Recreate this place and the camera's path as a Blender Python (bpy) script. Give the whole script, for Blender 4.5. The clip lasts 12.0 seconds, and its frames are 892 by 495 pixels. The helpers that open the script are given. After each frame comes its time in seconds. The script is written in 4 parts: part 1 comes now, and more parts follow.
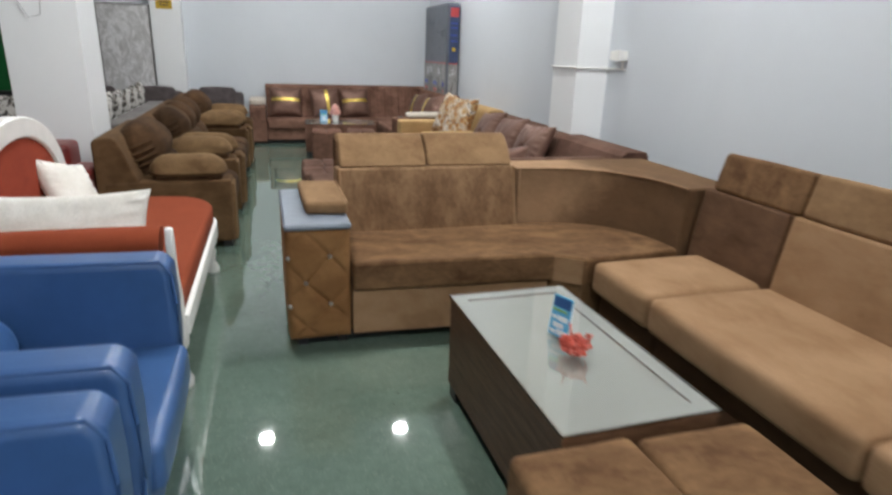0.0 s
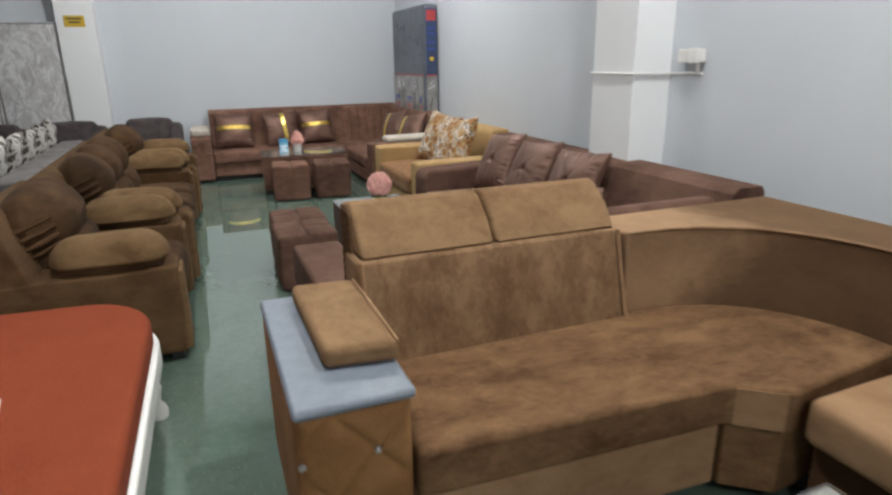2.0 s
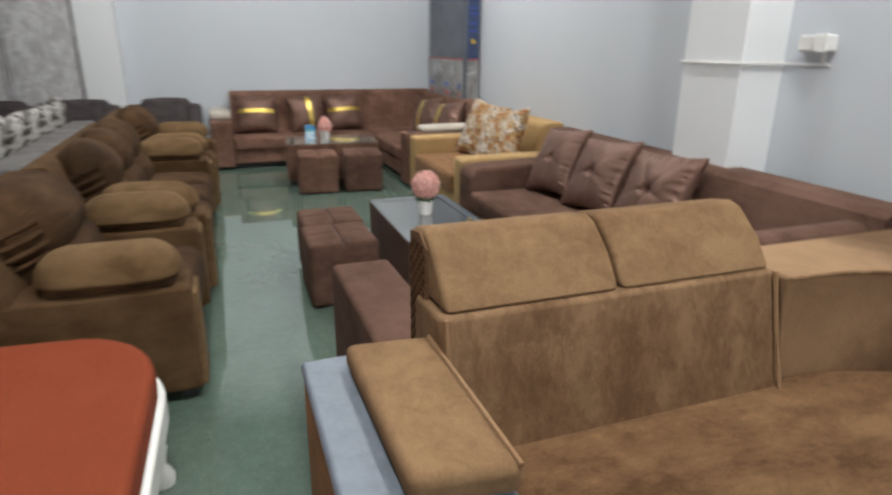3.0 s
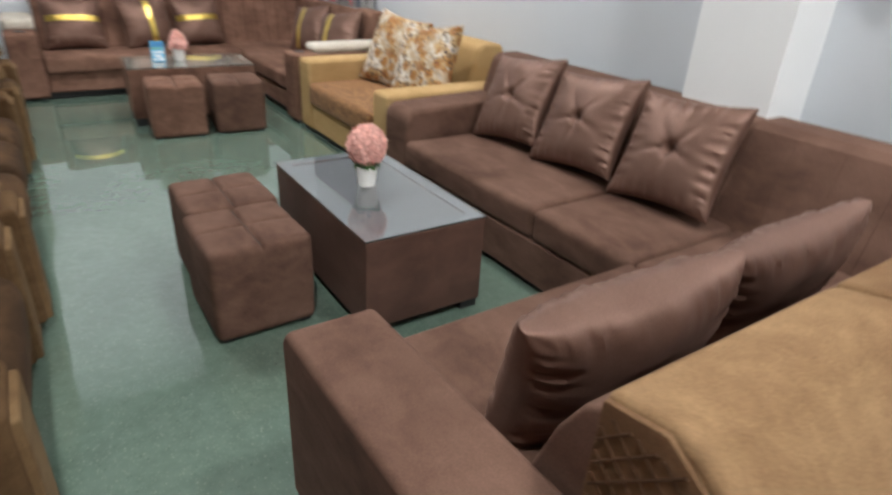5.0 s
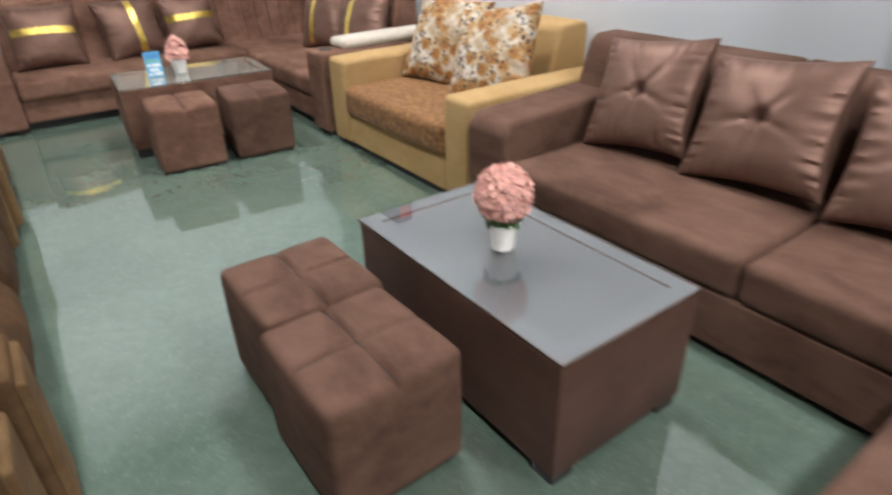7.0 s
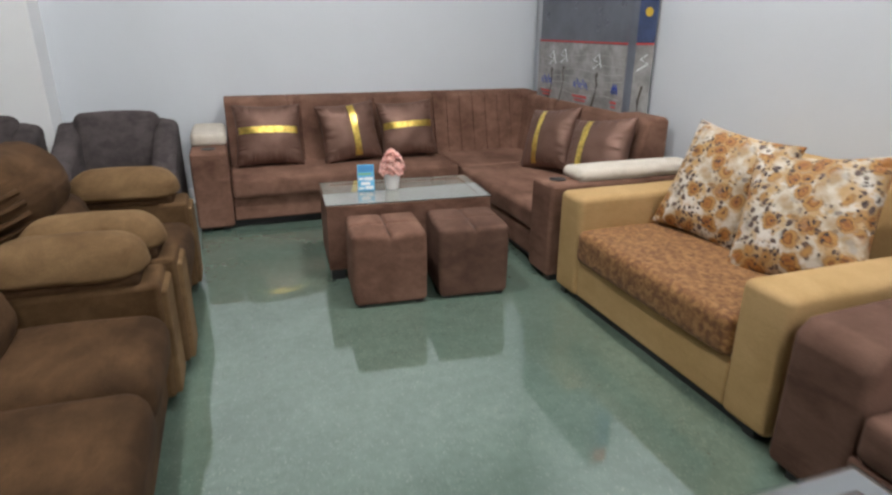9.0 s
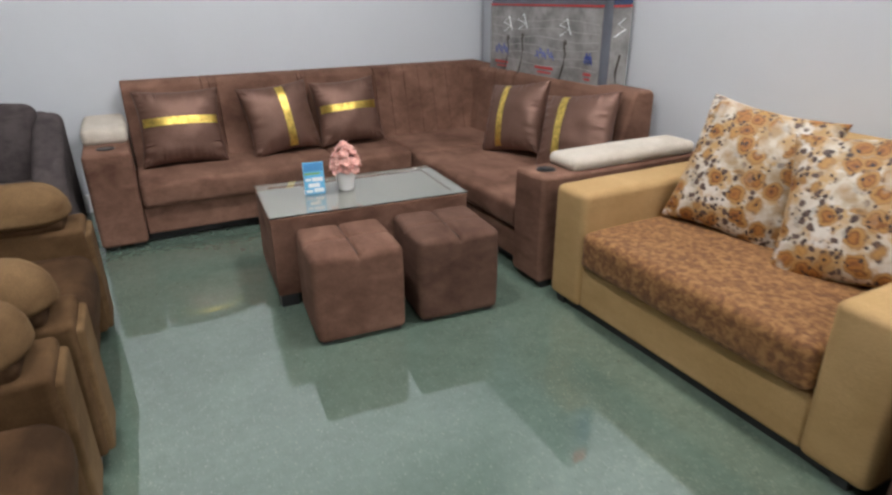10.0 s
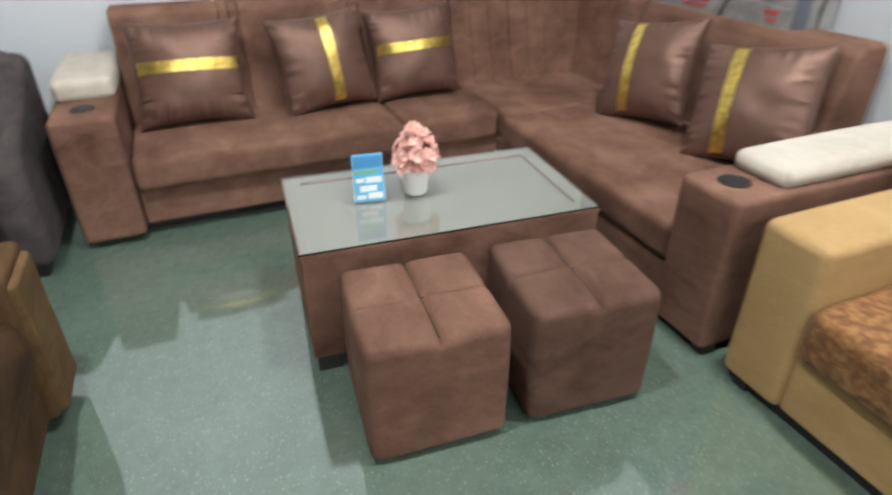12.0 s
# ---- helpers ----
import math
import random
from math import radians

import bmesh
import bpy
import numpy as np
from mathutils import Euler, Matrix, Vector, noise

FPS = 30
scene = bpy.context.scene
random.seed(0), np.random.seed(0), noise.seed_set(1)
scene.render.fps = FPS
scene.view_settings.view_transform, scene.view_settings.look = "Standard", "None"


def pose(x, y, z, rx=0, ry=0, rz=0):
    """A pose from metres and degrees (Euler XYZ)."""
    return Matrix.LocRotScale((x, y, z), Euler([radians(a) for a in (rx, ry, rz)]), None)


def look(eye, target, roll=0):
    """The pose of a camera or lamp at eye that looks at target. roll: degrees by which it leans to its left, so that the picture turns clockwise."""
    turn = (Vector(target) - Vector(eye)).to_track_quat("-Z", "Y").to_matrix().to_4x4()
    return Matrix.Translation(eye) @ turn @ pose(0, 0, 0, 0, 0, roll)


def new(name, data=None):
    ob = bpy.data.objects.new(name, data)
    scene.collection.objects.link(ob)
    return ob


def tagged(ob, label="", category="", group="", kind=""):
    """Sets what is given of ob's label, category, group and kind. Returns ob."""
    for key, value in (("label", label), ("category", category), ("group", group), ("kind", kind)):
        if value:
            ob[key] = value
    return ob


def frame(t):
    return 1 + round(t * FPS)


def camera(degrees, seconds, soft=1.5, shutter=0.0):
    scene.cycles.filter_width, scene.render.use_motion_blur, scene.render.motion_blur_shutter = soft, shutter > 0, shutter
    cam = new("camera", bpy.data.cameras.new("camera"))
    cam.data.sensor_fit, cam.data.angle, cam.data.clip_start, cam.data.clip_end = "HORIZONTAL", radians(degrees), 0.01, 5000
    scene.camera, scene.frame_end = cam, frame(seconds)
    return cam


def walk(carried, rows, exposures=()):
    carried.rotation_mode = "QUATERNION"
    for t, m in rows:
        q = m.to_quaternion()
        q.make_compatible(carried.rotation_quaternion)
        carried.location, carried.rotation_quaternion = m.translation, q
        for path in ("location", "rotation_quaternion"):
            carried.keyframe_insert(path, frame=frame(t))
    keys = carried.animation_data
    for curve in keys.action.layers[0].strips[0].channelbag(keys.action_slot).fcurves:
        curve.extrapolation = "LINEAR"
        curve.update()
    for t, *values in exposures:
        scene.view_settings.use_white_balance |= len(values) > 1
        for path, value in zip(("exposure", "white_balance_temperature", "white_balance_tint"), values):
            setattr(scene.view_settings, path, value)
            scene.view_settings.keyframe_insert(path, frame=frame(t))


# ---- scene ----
cam = camera(73.1, 12.0, soft=2.4, shutter=0.5)
PATH = [
    (0, (0.476, -0.15, 1.44), (1.03, 1.668, 0.819), 2.0),
    (0.5, (0.444, 0.241, 1.422), (0.965, 2.093, 0.876), 0.9),
    (1, (0.439, 0.565, 1.426), (1.024, 2.398, 0.882), -0.3),
    (1.5, (0.449, 0.967, 1.424), (1.108, 2.77, 0.863), 1.4),
    (2, (0.418, 1.302, 1.447), (1.121, 3.077, 0.851), -0.9),
    (2.5, (0.456, 1.634, 1.438), (0.89, 3.494, 0.845), 1.6),
    (3, (0.403, 1.958, 1.421), (1.06, 3.736, 0.783), 0.6),
    (3.2, (0.366, 2.082, 1.424), (1.123, 3.801, 0.738), -0.9),
    (4.8, (0.385, 3.033, 1.388), (1.382, 4.556, 0.559), 5.2),
    (5, (0.407, 3.144, 1.38), (1.432, 4.611, 0.488), 3.3),
    (5.5, (0.356, 3.399, 1.341), (1.68, 4.518, 0.344), 2.5),
    (6, (0.435, 3.613, 1.341), (1.801, 4.706, 0.373), 1.8),
    (6.5, (0.458, 3.848, 1.333), (1.596, 5.183, 0.373), 2.7),
    (7, (0.436, 4.169, 1.334), (1.459, 5.589, 0.365), -1.5),
    (7.5, (0.575, 4.428, 1.353), (1.254, 6.118, 0.526), -1.7),
    (7.7, (0.616, 4.499, 1.357), (1.216, 6.233, 0.561), -0.7),
    (9.3, (0.567, 5.312, 1.35), (1.217, 7.08, 0.677), 1.2),
    (9.5, (0.569, 5.464, 1.33), (1.271, 7.207, 0.644), 1.3),
    (10, (0.549, 5.754, 1.332), (1.394, 7.393, 0.558), -0.5),
    (10.5, (0.62, 6.039, 1.312), (1.397, 7.73, 0.58), 1.4),
    (11, (0.668, 6.275, 1.329), (1.382, 8.003, 0.619), -0.1),
    (11.5, (0.651, 6.576, 1.308), (1.569, 8.146, 0.475), -1.4),
    (12, (0.827, 6.822, 1.315), (1.484, 8.408, 0.289), -0.1),
]
walk(cam, [(t, look(eye, target, roll)) for t, eye, target, roll in PATH],
     exposures=[(0.0, -0.46, 6350, 8), (0.5, -0.58, 6350, 8), (1.0, -0.54, 6450, 9), (1.5, -0.48, 6500, 10), (2.5, -0.58, 6350, 6), (3.0, -0.5, 6450, 8), (5.0, -0.2, 6450, 8), (5.5, -0.11, 6350, 6), (6.0, 0.24, 5700, -2), (6.5, -0.12, 6000, 2), (7.0, 0.0, 6500, 10), (7.5, -0.16, 6300, 6), (9.5, -0.34, 6500, 11), (10.5, -0.34, 6500, 12), (11.5, -0.27, 6500, 12), (12.0, 0.0, 6400, 7)])

# ---- world, daylight and exposure ----
world = bpy.data.worlds.new("sky")
scene.world = world
world.use_nodes = True
sky = world.node_tree.nodes.new("ShaderNodeTexSky")
sky.sky_type, sky.sun_disc = "NISHITA", False
sky.sun_elevation, sky.sun_rotation = radians(50), radians(200)
world.node_tree.links.new(sky.outputs[0], world.node_tree.nodes["Background"].inputs[0])
world.node_tree.nodes["Background"].inputs[1].default_value = 0.1
sun_data = bpy.data.lights.new("sun", "SUN")
sun_data.energy, sun_data.angle, sun_data.color = 2.0, radians(0.6), (1.0, 0.95, 0.88)
new("sun", sun_data).matrix_world = look((3, 12, 18), (0, 0, 0))
# daylight through the glazed shop front behind the walker
day = bpy.data.lights.new("shopfront_daylight", "AREA")
day.shape, day.size, day.size_y, day.energy, day.color = "RECTANGLE", 4.0, 2.7, 45, (1.0, 0.985, 0.965)
new("shopfront_daylight", day).matrix_world = look((0.9, -4.05, 1.75), (0.9, 5, 1.4))


# ---- materials ----
def nodes_of(name):
    m = bpy.data.materials.new(name)
    m.use_nodes = True
    t = m.node_tree
    return m, t, t.nodes["Principled BSDF"]


def noise_node(t, scale, detail=4, rough=0.6, distort=0.0, stretch=(1, 1, 1)):
    co = t.nodes.new("ShaderNodeTexCoord")
    mp = t.nodes.new("ShaderNodeMapping")
    mp.inputs["Scale"].default_value = stretch
    n = t.nodes.new("ShaderNodeTexNoise")
    n.inputs["Scale"].default_value, n.inputs["Detail"].default_value = scale, detail
    n.inputs["Roughness"].default_value, n.inputs["Distortion"].default_value = rough, distort
    t.links.new(co.outputs["Object"], mp.inputs[0])
    t.links.new(mp.outputs[0], n.inputs["Vector"])
    return n


def ramp_node(t, src, stops):
    r = t.nodes.new("ShaderNodeValToRGB")
    while len(r.color_ramp.elements) < len(stops):
        r.color_ramp.elements.new(0.5)
    for e, (p, c) in zip(r.color_ramp.elements, stops):
        e.position, e.color = p, (*c, 1)
    t.links.new(src, r.inputs[0])
    return r


def mix_node(t, fac, a, b, kind="MIX"):
    m = t.nodes.new("ShaderNodeMix")
    m.data_type, m.blend_type = "RGBA", kind
    for v, s in ((fac, 0), (a, 6), (b, 7)):
        if isinstance(v, (int, float)):
            m.inputs[s].default_value = v
        elif isinstance(v, tuple):
            m.inputs[s].default_value = (*v, 1)
        else:
            t.links.new(v, m.inputs[s])
    return m.outputs[2]


def bump_node(t, p, height, strength, dist):
    b = t.nodes.new("ShaderNodeBump")
    b.inputs["Strength"].default_value, b.inputs["Distance"].default_value = strength, dist
    t.links.new(height, b.inputs["Height"])
    t.links.new(b.outputs[0], p.inputs["Normal"])


def cloth(name, light, dark, patch=3.0, rough=0.9, sheen=0.05, grain=260, contrast=(0.40, 0.60), stretch=(1, 1, 1), spec=0.12, relief=0.35, brushed=0.10):
    """Napped upholstery: brushed patches over a fine weave."""
    m, t, p = nodes_of(name)
    big = noise_node(t, patch, 4, 0.55, 0.25, stretch)
    stroke = noise_node(t, patch * 2.6, 4, 0.58, 0.5, (stretch[0], stretch[1] * 0.5, stretch[2] * 1.6))
    nap = mix_node(t, 0.42, big.outputs[0], stroke.outputs[0])
    brush = noise_node(t, patch * 5.0, 5, 0.66, 1.6, (stretch[0], stretch[1] * 0.8, stretch[2] * 1.2))
    nap = mix_node(t, brushed, nap, brush.outputs[0])
    base = ramp_node(t, nap, [(contrast[0], dark), (contrast[1], light)]).outputs[0]
    fine = noise_node(t, grain, 3, 0.7)
    speck = ramp_node(t, fine.outputs[0], [(0.3, (0.78, 0.78, 0.78)), (0.7, (1.12, 1.12, 1.12))]).outputs[0]
    t.links.new(mix_node(t, 1.0, base, speck, "MULTIPLY"), p.inputs["Base Color"])
    p.inputs["Roughness"].default_value = rough
    p.inputs["Sheen Weight"].default_value = sheen
    p.inputs["Sheen Roughness"].default_value = 0.45
    p.inputs["Sheen Tint"].default_value = (*[min(1, c * 2.5 + 0.1) for c in light], 1)
    p.inputs["Specular IOR Level"].default_value = spec
    wide = noise_node(t, 9, 4, 0.6, 0.8)
    both = mix_node(t, 0.35, wide.outputs[0], fine.outputs[0])
    bump_node(t, p, both, relief, 0.006)
    return m


def side_shaded(name, light, dark):
    """Velvet whose colour carries shade: pale cloth that turns dark along a ragged slanting line."""
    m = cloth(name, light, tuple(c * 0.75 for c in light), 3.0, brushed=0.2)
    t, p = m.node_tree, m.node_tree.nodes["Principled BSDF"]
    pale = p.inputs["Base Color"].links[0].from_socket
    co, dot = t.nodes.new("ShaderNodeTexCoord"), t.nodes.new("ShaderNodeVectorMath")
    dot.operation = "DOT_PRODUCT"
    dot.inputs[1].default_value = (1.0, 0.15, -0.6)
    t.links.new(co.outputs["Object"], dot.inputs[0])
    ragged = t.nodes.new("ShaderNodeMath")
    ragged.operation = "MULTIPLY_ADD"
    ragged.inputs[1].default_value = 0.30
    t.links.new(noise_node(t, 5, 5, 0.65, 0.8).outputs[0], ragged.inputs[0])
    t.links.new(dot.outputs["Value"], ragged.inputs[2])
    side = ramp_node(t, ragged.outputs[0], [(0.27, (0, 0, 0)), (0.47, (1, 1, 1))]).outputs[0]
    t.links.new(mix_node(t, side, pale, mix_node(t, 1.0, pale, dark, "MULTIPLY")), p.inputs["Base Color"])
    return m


def plain(name, colour, rough=0.5, metal=0.0, vary=0.12, scale=6, bump=0.1, coat=0.0, grain=90):
    m, t, p = nodes_of(name)
    n = noise_node(t, scale, 5, 0.65)
    lo, hi = tuple(c * (1 - vary) for c in colour), tuple(min(1, c * (1 + vary)) for c in colour)
    t.links.new(ramp_node(t, n.outputs[0], [(0.3, lo), (0.7, hi)]).outputs[0], p.inputs["Base Color"])
    p.inputs["Roughness"].default_value, p.inputs["Metallic"].default_value = rough, metal
    p.inputs["Coat Weight"].default_value = coat
    if bump:
        bump_node(t, p, noise_node(t, grain, 3).outputs[0], bump, 0.003)
    return m


def glowing(name, colour, strength):
    m, t, p = nodes_of(name)
    p.inputs["Base Color"].default_value = (*colour, 1)
    p.inputs["Emission Color"].default_value = (*colour, 1)
    p.inputs["Emission Strength"].default_value = strength
    return m


def terrazzo():
    m, t, p = nodes_of("green_terrazzo")
    co = t.nodes.new("ShaderNodeTexCoord")
    cloud = noise_node(t, 1.3, 6, 0.65, 0.6)
    base = ramp_node(t, cloud.outputs[0], [(0.3, (0.090, 0.134, 0.108)), (0.55, (0.116, 0.168, 0.136)), (0.75, (0.142, 0.196, 0.162))]).outputs[0]
    mott = noise_node(t, 22, 5, 0.7)
    base = mix_node(t, 0.45, base, ramp_node(t, mott.outputs[0], [(0.3, (0.72, 0.74, 0.72)), (0.7, (1.2, 1.18, 1.18))]).outputs[0], "MULTIPLY")
    for scale, lim, tint in ((75, 0.17, (0.27, 0.32, 0.265)), (140, 0.22, (0.25, 0.30, 0.25)), (48, 0.11, (0.05, 0.085, 0.065))):
        v = t.nodes.new("ShaderNodeTexVoronoi")
        v.inputs["Scale"].default_value = scale
        t.links.new(co.outputs["Object"], v.inputs["Vector"])
        chip = ramp_node(t, v.outputs["Distance"], [(lim, (1, 1, 1)), (lim + 0.05, (0, 0, 0))])
        some = ramp_node(t, v.outputs["Color"], [(0.56, (0, 0, 0)), (0.64, (0.65, 0.65, 0.65))])
        base = mix_node(t, mix_node(t, 1.0, chip.outputs[0], some.outputs[0], "MULTIPLY"), base, tint)
    t.links.new(base, p.inputs["Base Color"])
    worn = noise_node(t, 5, 6, 0.7)
    rr = ramp_node(t, worn.outputs[0], [(0.3, (0.016, 0.016, 0.016)), (0.75, (0.038, 0.038, 0.038))])
    t.links.new(rr.outputs[0], p.inputs["Roughness"])
    p.inputs["IOR"].default_value = 2.5
    return m


def floral():
    m, t, p = nodes_of("floral_print")
    co = t.nodes.new("ShaderNodeTexCoord")
    warp = noise_node(t, 16, 3, 0.6)
    add = t.nodes.new("ShaderNodeVectorMath")
    add.operation = "MULTIPLY_ADD"
    add.inputs[1].default_value = (0.045, 0.045, 0.045)
    t.links.new(warp.outputs["Color"], add.inputs[0])
    t.links.new(co.outputs["Object"], add.inputs[2])

    def blobs(scale, lim, share):
        v = t.nodes.new("ShaderNodeTexVoronoi")
        v.inputs["Scale"].default_value = scale
        t.links.new(add.outputs[0], v.inputs["Vector"])
        d = ramp_node(t, v.outputs["Distance"], [(lim - 0.1, (1, 1, 1)), (lim, (0, 0, 0))]).outputs[0]
        c = ramp_node(t, v.outputs["Color"], [(share, (0, 0, 0)), (share + 0.03, (1, 1, 1))]).outputs[0]
        return mix_node(t, 1.0, d, c, "MULTIPLY"), v.outputs["Distance"]

    base = ramp_node(t, noise_node(t, 7, 4, 0.6).outputs[0], [(0.36, (0.33, 0.23, 0.13)), (0.48, (0.50, 0.44, 0.36)), (0.62, (0.62, 0.58, 0.53))]).outputs[0]
    crowd = ramp_node(t, noise_node(t, 5.0, 2, 0.5).outputs[0], [(0.39, (0, 0, 0)), (0.46, (1, 1, 1))]).outputs[0]
    sprig, _ = blobs(24, 0.40, 0.66)
    base = mix_node(t, mix_node(t, 1.0, sprig, (0.6, 0.6, 0.6), "MULTIPLY"), base, (0.30, 0.28, 0.25))
    glow = ramp_node(t, noise_node(t, 11, 3, 0.6).outputs[0], [(0.46, (0, 0, 0)), (0.56, (0.8, 0.8, 0.8))]).outputs[0]
    base = mix_node(t, mix_node(t, 1.0, glow, crowd, "MULTIPLY"), base, (0.42, 0.24, 0.07))
    leaf, _ = blobs(33, 0.46, 0.40)
    base = mix_node(t, mix_node(t, 1.0, leaf, crowd, "MULTIPLY"), base, (0.085, 0.052, 0.042))
    bloom, dist = blobs(15, 0.60, 0.20)
    petal = ramp_node(t, dist, [(0.06, (0.10, 0.034, 0.010)), (0.16, (0.24, 0.090, 0.018)), (0.26, (0.34, 0.140, 0.026)), (0.34, (0.17, 0.062, 0.014)), (0.42, (0.42, 0.220, 0.060)), (0.50, (0.30, 0.160, 0.055))]).outputs[0]
    base = mix_node(t, mix_node(t, 1.0, bloom, ramp_node(t, crowd, [(0.0, (0.25, 0.25, 0.25)), (0.4, (1, 1, 1))]).outputs[0], "MULTIPLY"), base, petal)
    dots, _ = blobs(52, 0.45, 0.62)
    base = mix_node(t, mix_node(t, 1.0, dots, crowd, "MULTIPLY"), base, (0.045, 0.026, 0.022))
    t.links.new(base, p.inputs["Base Color"])
    p.inputs["Roughness"].default_value, p.inputs["Sheen Weight"].default_value = 0.65, 0.05
    return m


def monochrome():
    m, t, p = nodes_of("black_and_white_print")
    n = noise_node(t, 13, 3, 0.6, 0.8)
    t.links.new(ramp_node(t, n.outputs[0], [(0.42, (0.05, 0.045, 0.042)), (0.47, (0.24, 0.20, 0.16)), (0.50, (0.58, 0.56, 0.53))]).outputs[0], p.inputs["Base Color"])
    p.inputs["Roughness"].default_value = 0.7
    return m


def leopard():
    """Short-pile rust velvet with a small mottled print."""
    m, t, p = nodes_of("mottled_rust_velvet")
    v = noise_node(t, 42, 3, 0.6, 0.6)
    c = ramp_node(t, v.outputs[0], [(0.38, (0.130, 0.050, 0.014)), (0.5, (0.205, 0.090, 0.026)), (0.62, (0.300, 0.148, 0.050))]).outputs[0]
    t.links.new(c, p.inputs["Base Color"])
    p.inputs["Roughness"].default_value, p.inputs["Sheen Weight"].default_value = 0.8, 0.06
    bump_node(t, p, v.outputs[0], 0.4, 0.005)
    return m


def wrapped():
    m, t, p = nodes_of("plastic_wrapped_ticking")
    n = noise_node(t, 5, 8, 0.75, 2.5, (1, 1, 0.6))
    c = ramp_node(t, n.outputs[0], [(0.33, (0.42, 0.41, 0.41)), (0.5, (0.58, 0.57, 0.57)), (0.58, (0.80, 0.79, 0.80)), (0.68, (0.52, 0.515, 0.52))]).outputs[0]
    t.links.new(c, p.inputs["Base Color"])
    p.inputs["Roughness"].default_value, p.inputs["Coat Weight"].default_value = 0.3, 0.6
    bump_node(t, p, n.outputs[0], 0.9, 0.03)
    return m


def painted(name, colour, vary=0.05):
    """Roller-painted plaster with faint stains."""
    m, t, p = nodes_of(name)
    n = noise_node(t, 0.9, 6, 0.65, 0.4)
    lo = tuple(c * (1 - vary) for c in colour)
    t.links.new(ramp_node(t, n.outputs[0], [(0.3, lo), (0.65, colour)]).outputs[0], p.inputs["Base Color"])
    p.inputs["Roughness"].default_value = 0.55
    bump_node(t, p, noise_node(t, 160, 3).outputs[0], 0.06, 0.002)
    return m


def glass(name, tint, rough=0.0):
    m, t, p = nodes_of(name)
    p.inputs["Base Color"].default_value = (*tint, 1)
    p.inputs["Transmission Weight"].default_value, p.inputs["Roughness"].default_value = 1.0, rough
    p.inputs["IOR"].default_value = 1.5
    return m


M_WALL = painted("wall_paint", (0.60, 0.63, 0.67))
M_PILLAR = painted("pillar_paint", (0.80, 0.81, 0.82))
# unseen ceiling, kept dark grey so that less fill light bounces down
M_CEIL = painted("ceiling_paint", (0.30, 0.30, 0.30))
M_FLOOR = terrazzo()
M_CHOC = cloth("chocolate_suede", (0.162, 0.092, 0.068), (0.074, 0.038, 0.027), 2.6, sheen=0.03, contrast=(0.38, 0.60))
M_COCOA = cloth("cocoa_velvet", (0.250, 0.138, 0.099), (0.104, 0.052, 0.036), 3.0, sheen=0.03, contrast=(0.37, 0.63))
M_TABLE = cloth("dark_brown_leatherette", (0.105, 0.052, 0.038), (0.070, 0.034, 0.024), 3, rough=0.6, spec=0.3)
M_SATIN = cloth("brown_satin", (0.185, 0.105, 0.080), (0.140, 0.076, 0.056), 4, rough=0.47, sheen=0.10, spec=0.3, relief=0.07)
M_SATIN.node_tree.nodes["Principled BSDF"].inputs["Metallic"].default_value = 0.45
M_TAN = cloth("tan_velvet", (0.250, 0.153, 0.080), (0.130, 0.070, 0.034), 3.4, contrast=(0.34, 0.58), brushed=0.24)
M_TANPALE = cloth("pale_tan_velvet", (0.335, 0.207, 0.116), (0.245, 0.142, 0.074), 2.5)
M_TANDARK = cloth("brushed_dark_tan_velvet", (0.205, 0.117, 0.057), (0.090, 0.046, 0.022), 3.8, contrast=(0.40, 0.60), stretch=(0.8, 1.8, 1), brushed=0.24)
M_TANMID = cloth("brushed_tan_velvet", (0.258, 0.157, 0.086), (0.135, 0.074, 0.038), 4.2, contrast=(0.40, 0.58), stretch=(1.5, 1, 0.7), brushed=0.24)
# dark tone for the shaded side-run bases, and for the stitches
M_TANSHADE = cloth("umber_shade_and_stitch", (0.085, 0.043, 0.022), (0.055, 0.027, 0.014), 4.0)
# tan velvet with the shade of the corner backrest put into its colour
M_TANBACKSHADE = cloth("shaded_back_velvet", (0.125, 0.070, 0.040), (0.070, 0.036, 0.019), 3.6, contrast=(0.38, 0.62))
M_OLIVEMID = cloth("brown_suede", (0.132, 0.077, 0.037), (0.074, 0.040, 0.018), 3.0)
M_TANSIDESHADE = side_shaded("side_shaded_tan_velvet", (0.345, 0.214, 0.122), (0.42, 0.39, 0.36))
M_SEAM = plain("dark_brown_thread", (0.035, 0.019, 0.013), 0.8)
M_QUILT = cloth("quilted_ochre_velvet", (0.265, 0.138, 0.056), (0.195, 0.094, 0.036), 4)
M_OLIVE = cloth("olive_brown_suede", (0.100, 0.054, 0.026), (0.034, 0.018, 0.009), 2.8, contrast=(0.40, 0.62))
M_OLIVEPALE = cloth("pale_olive_brown_suede", (0.190, 0.118, 0.058), (0.100, 0.057, 0.026), 3.0)
M_OCHRE = cloth("ochre_suede", (0.480, 0.318, 0.152), (0.400, 0.255, 0.112), 2.6)
M_SILVER = plain("silver_grey_leatherette", (0.155, 0.18, 0.22), 0.42, 0, 0.15, 18, 0.25)
M_CREAM = cloth("cream_suede", (0.60, 0.55, 0.48), (0.50, 0.45, 0.38), 6)
M_GREY = cloth("charcoal_suede", (0.098, 0.082, 0.082), (0.055, 0.046, 0.047), 5)
M_LEDGE = cloth("grey_suede", (0.20, 0.19, 0.185), (0.13, 0.12, 0.118), 5)
M_WHITE = plain("white_lacquer", (0.78, 0.77, 0.74), 0.35, 0, 0.06, 8, 0.05)
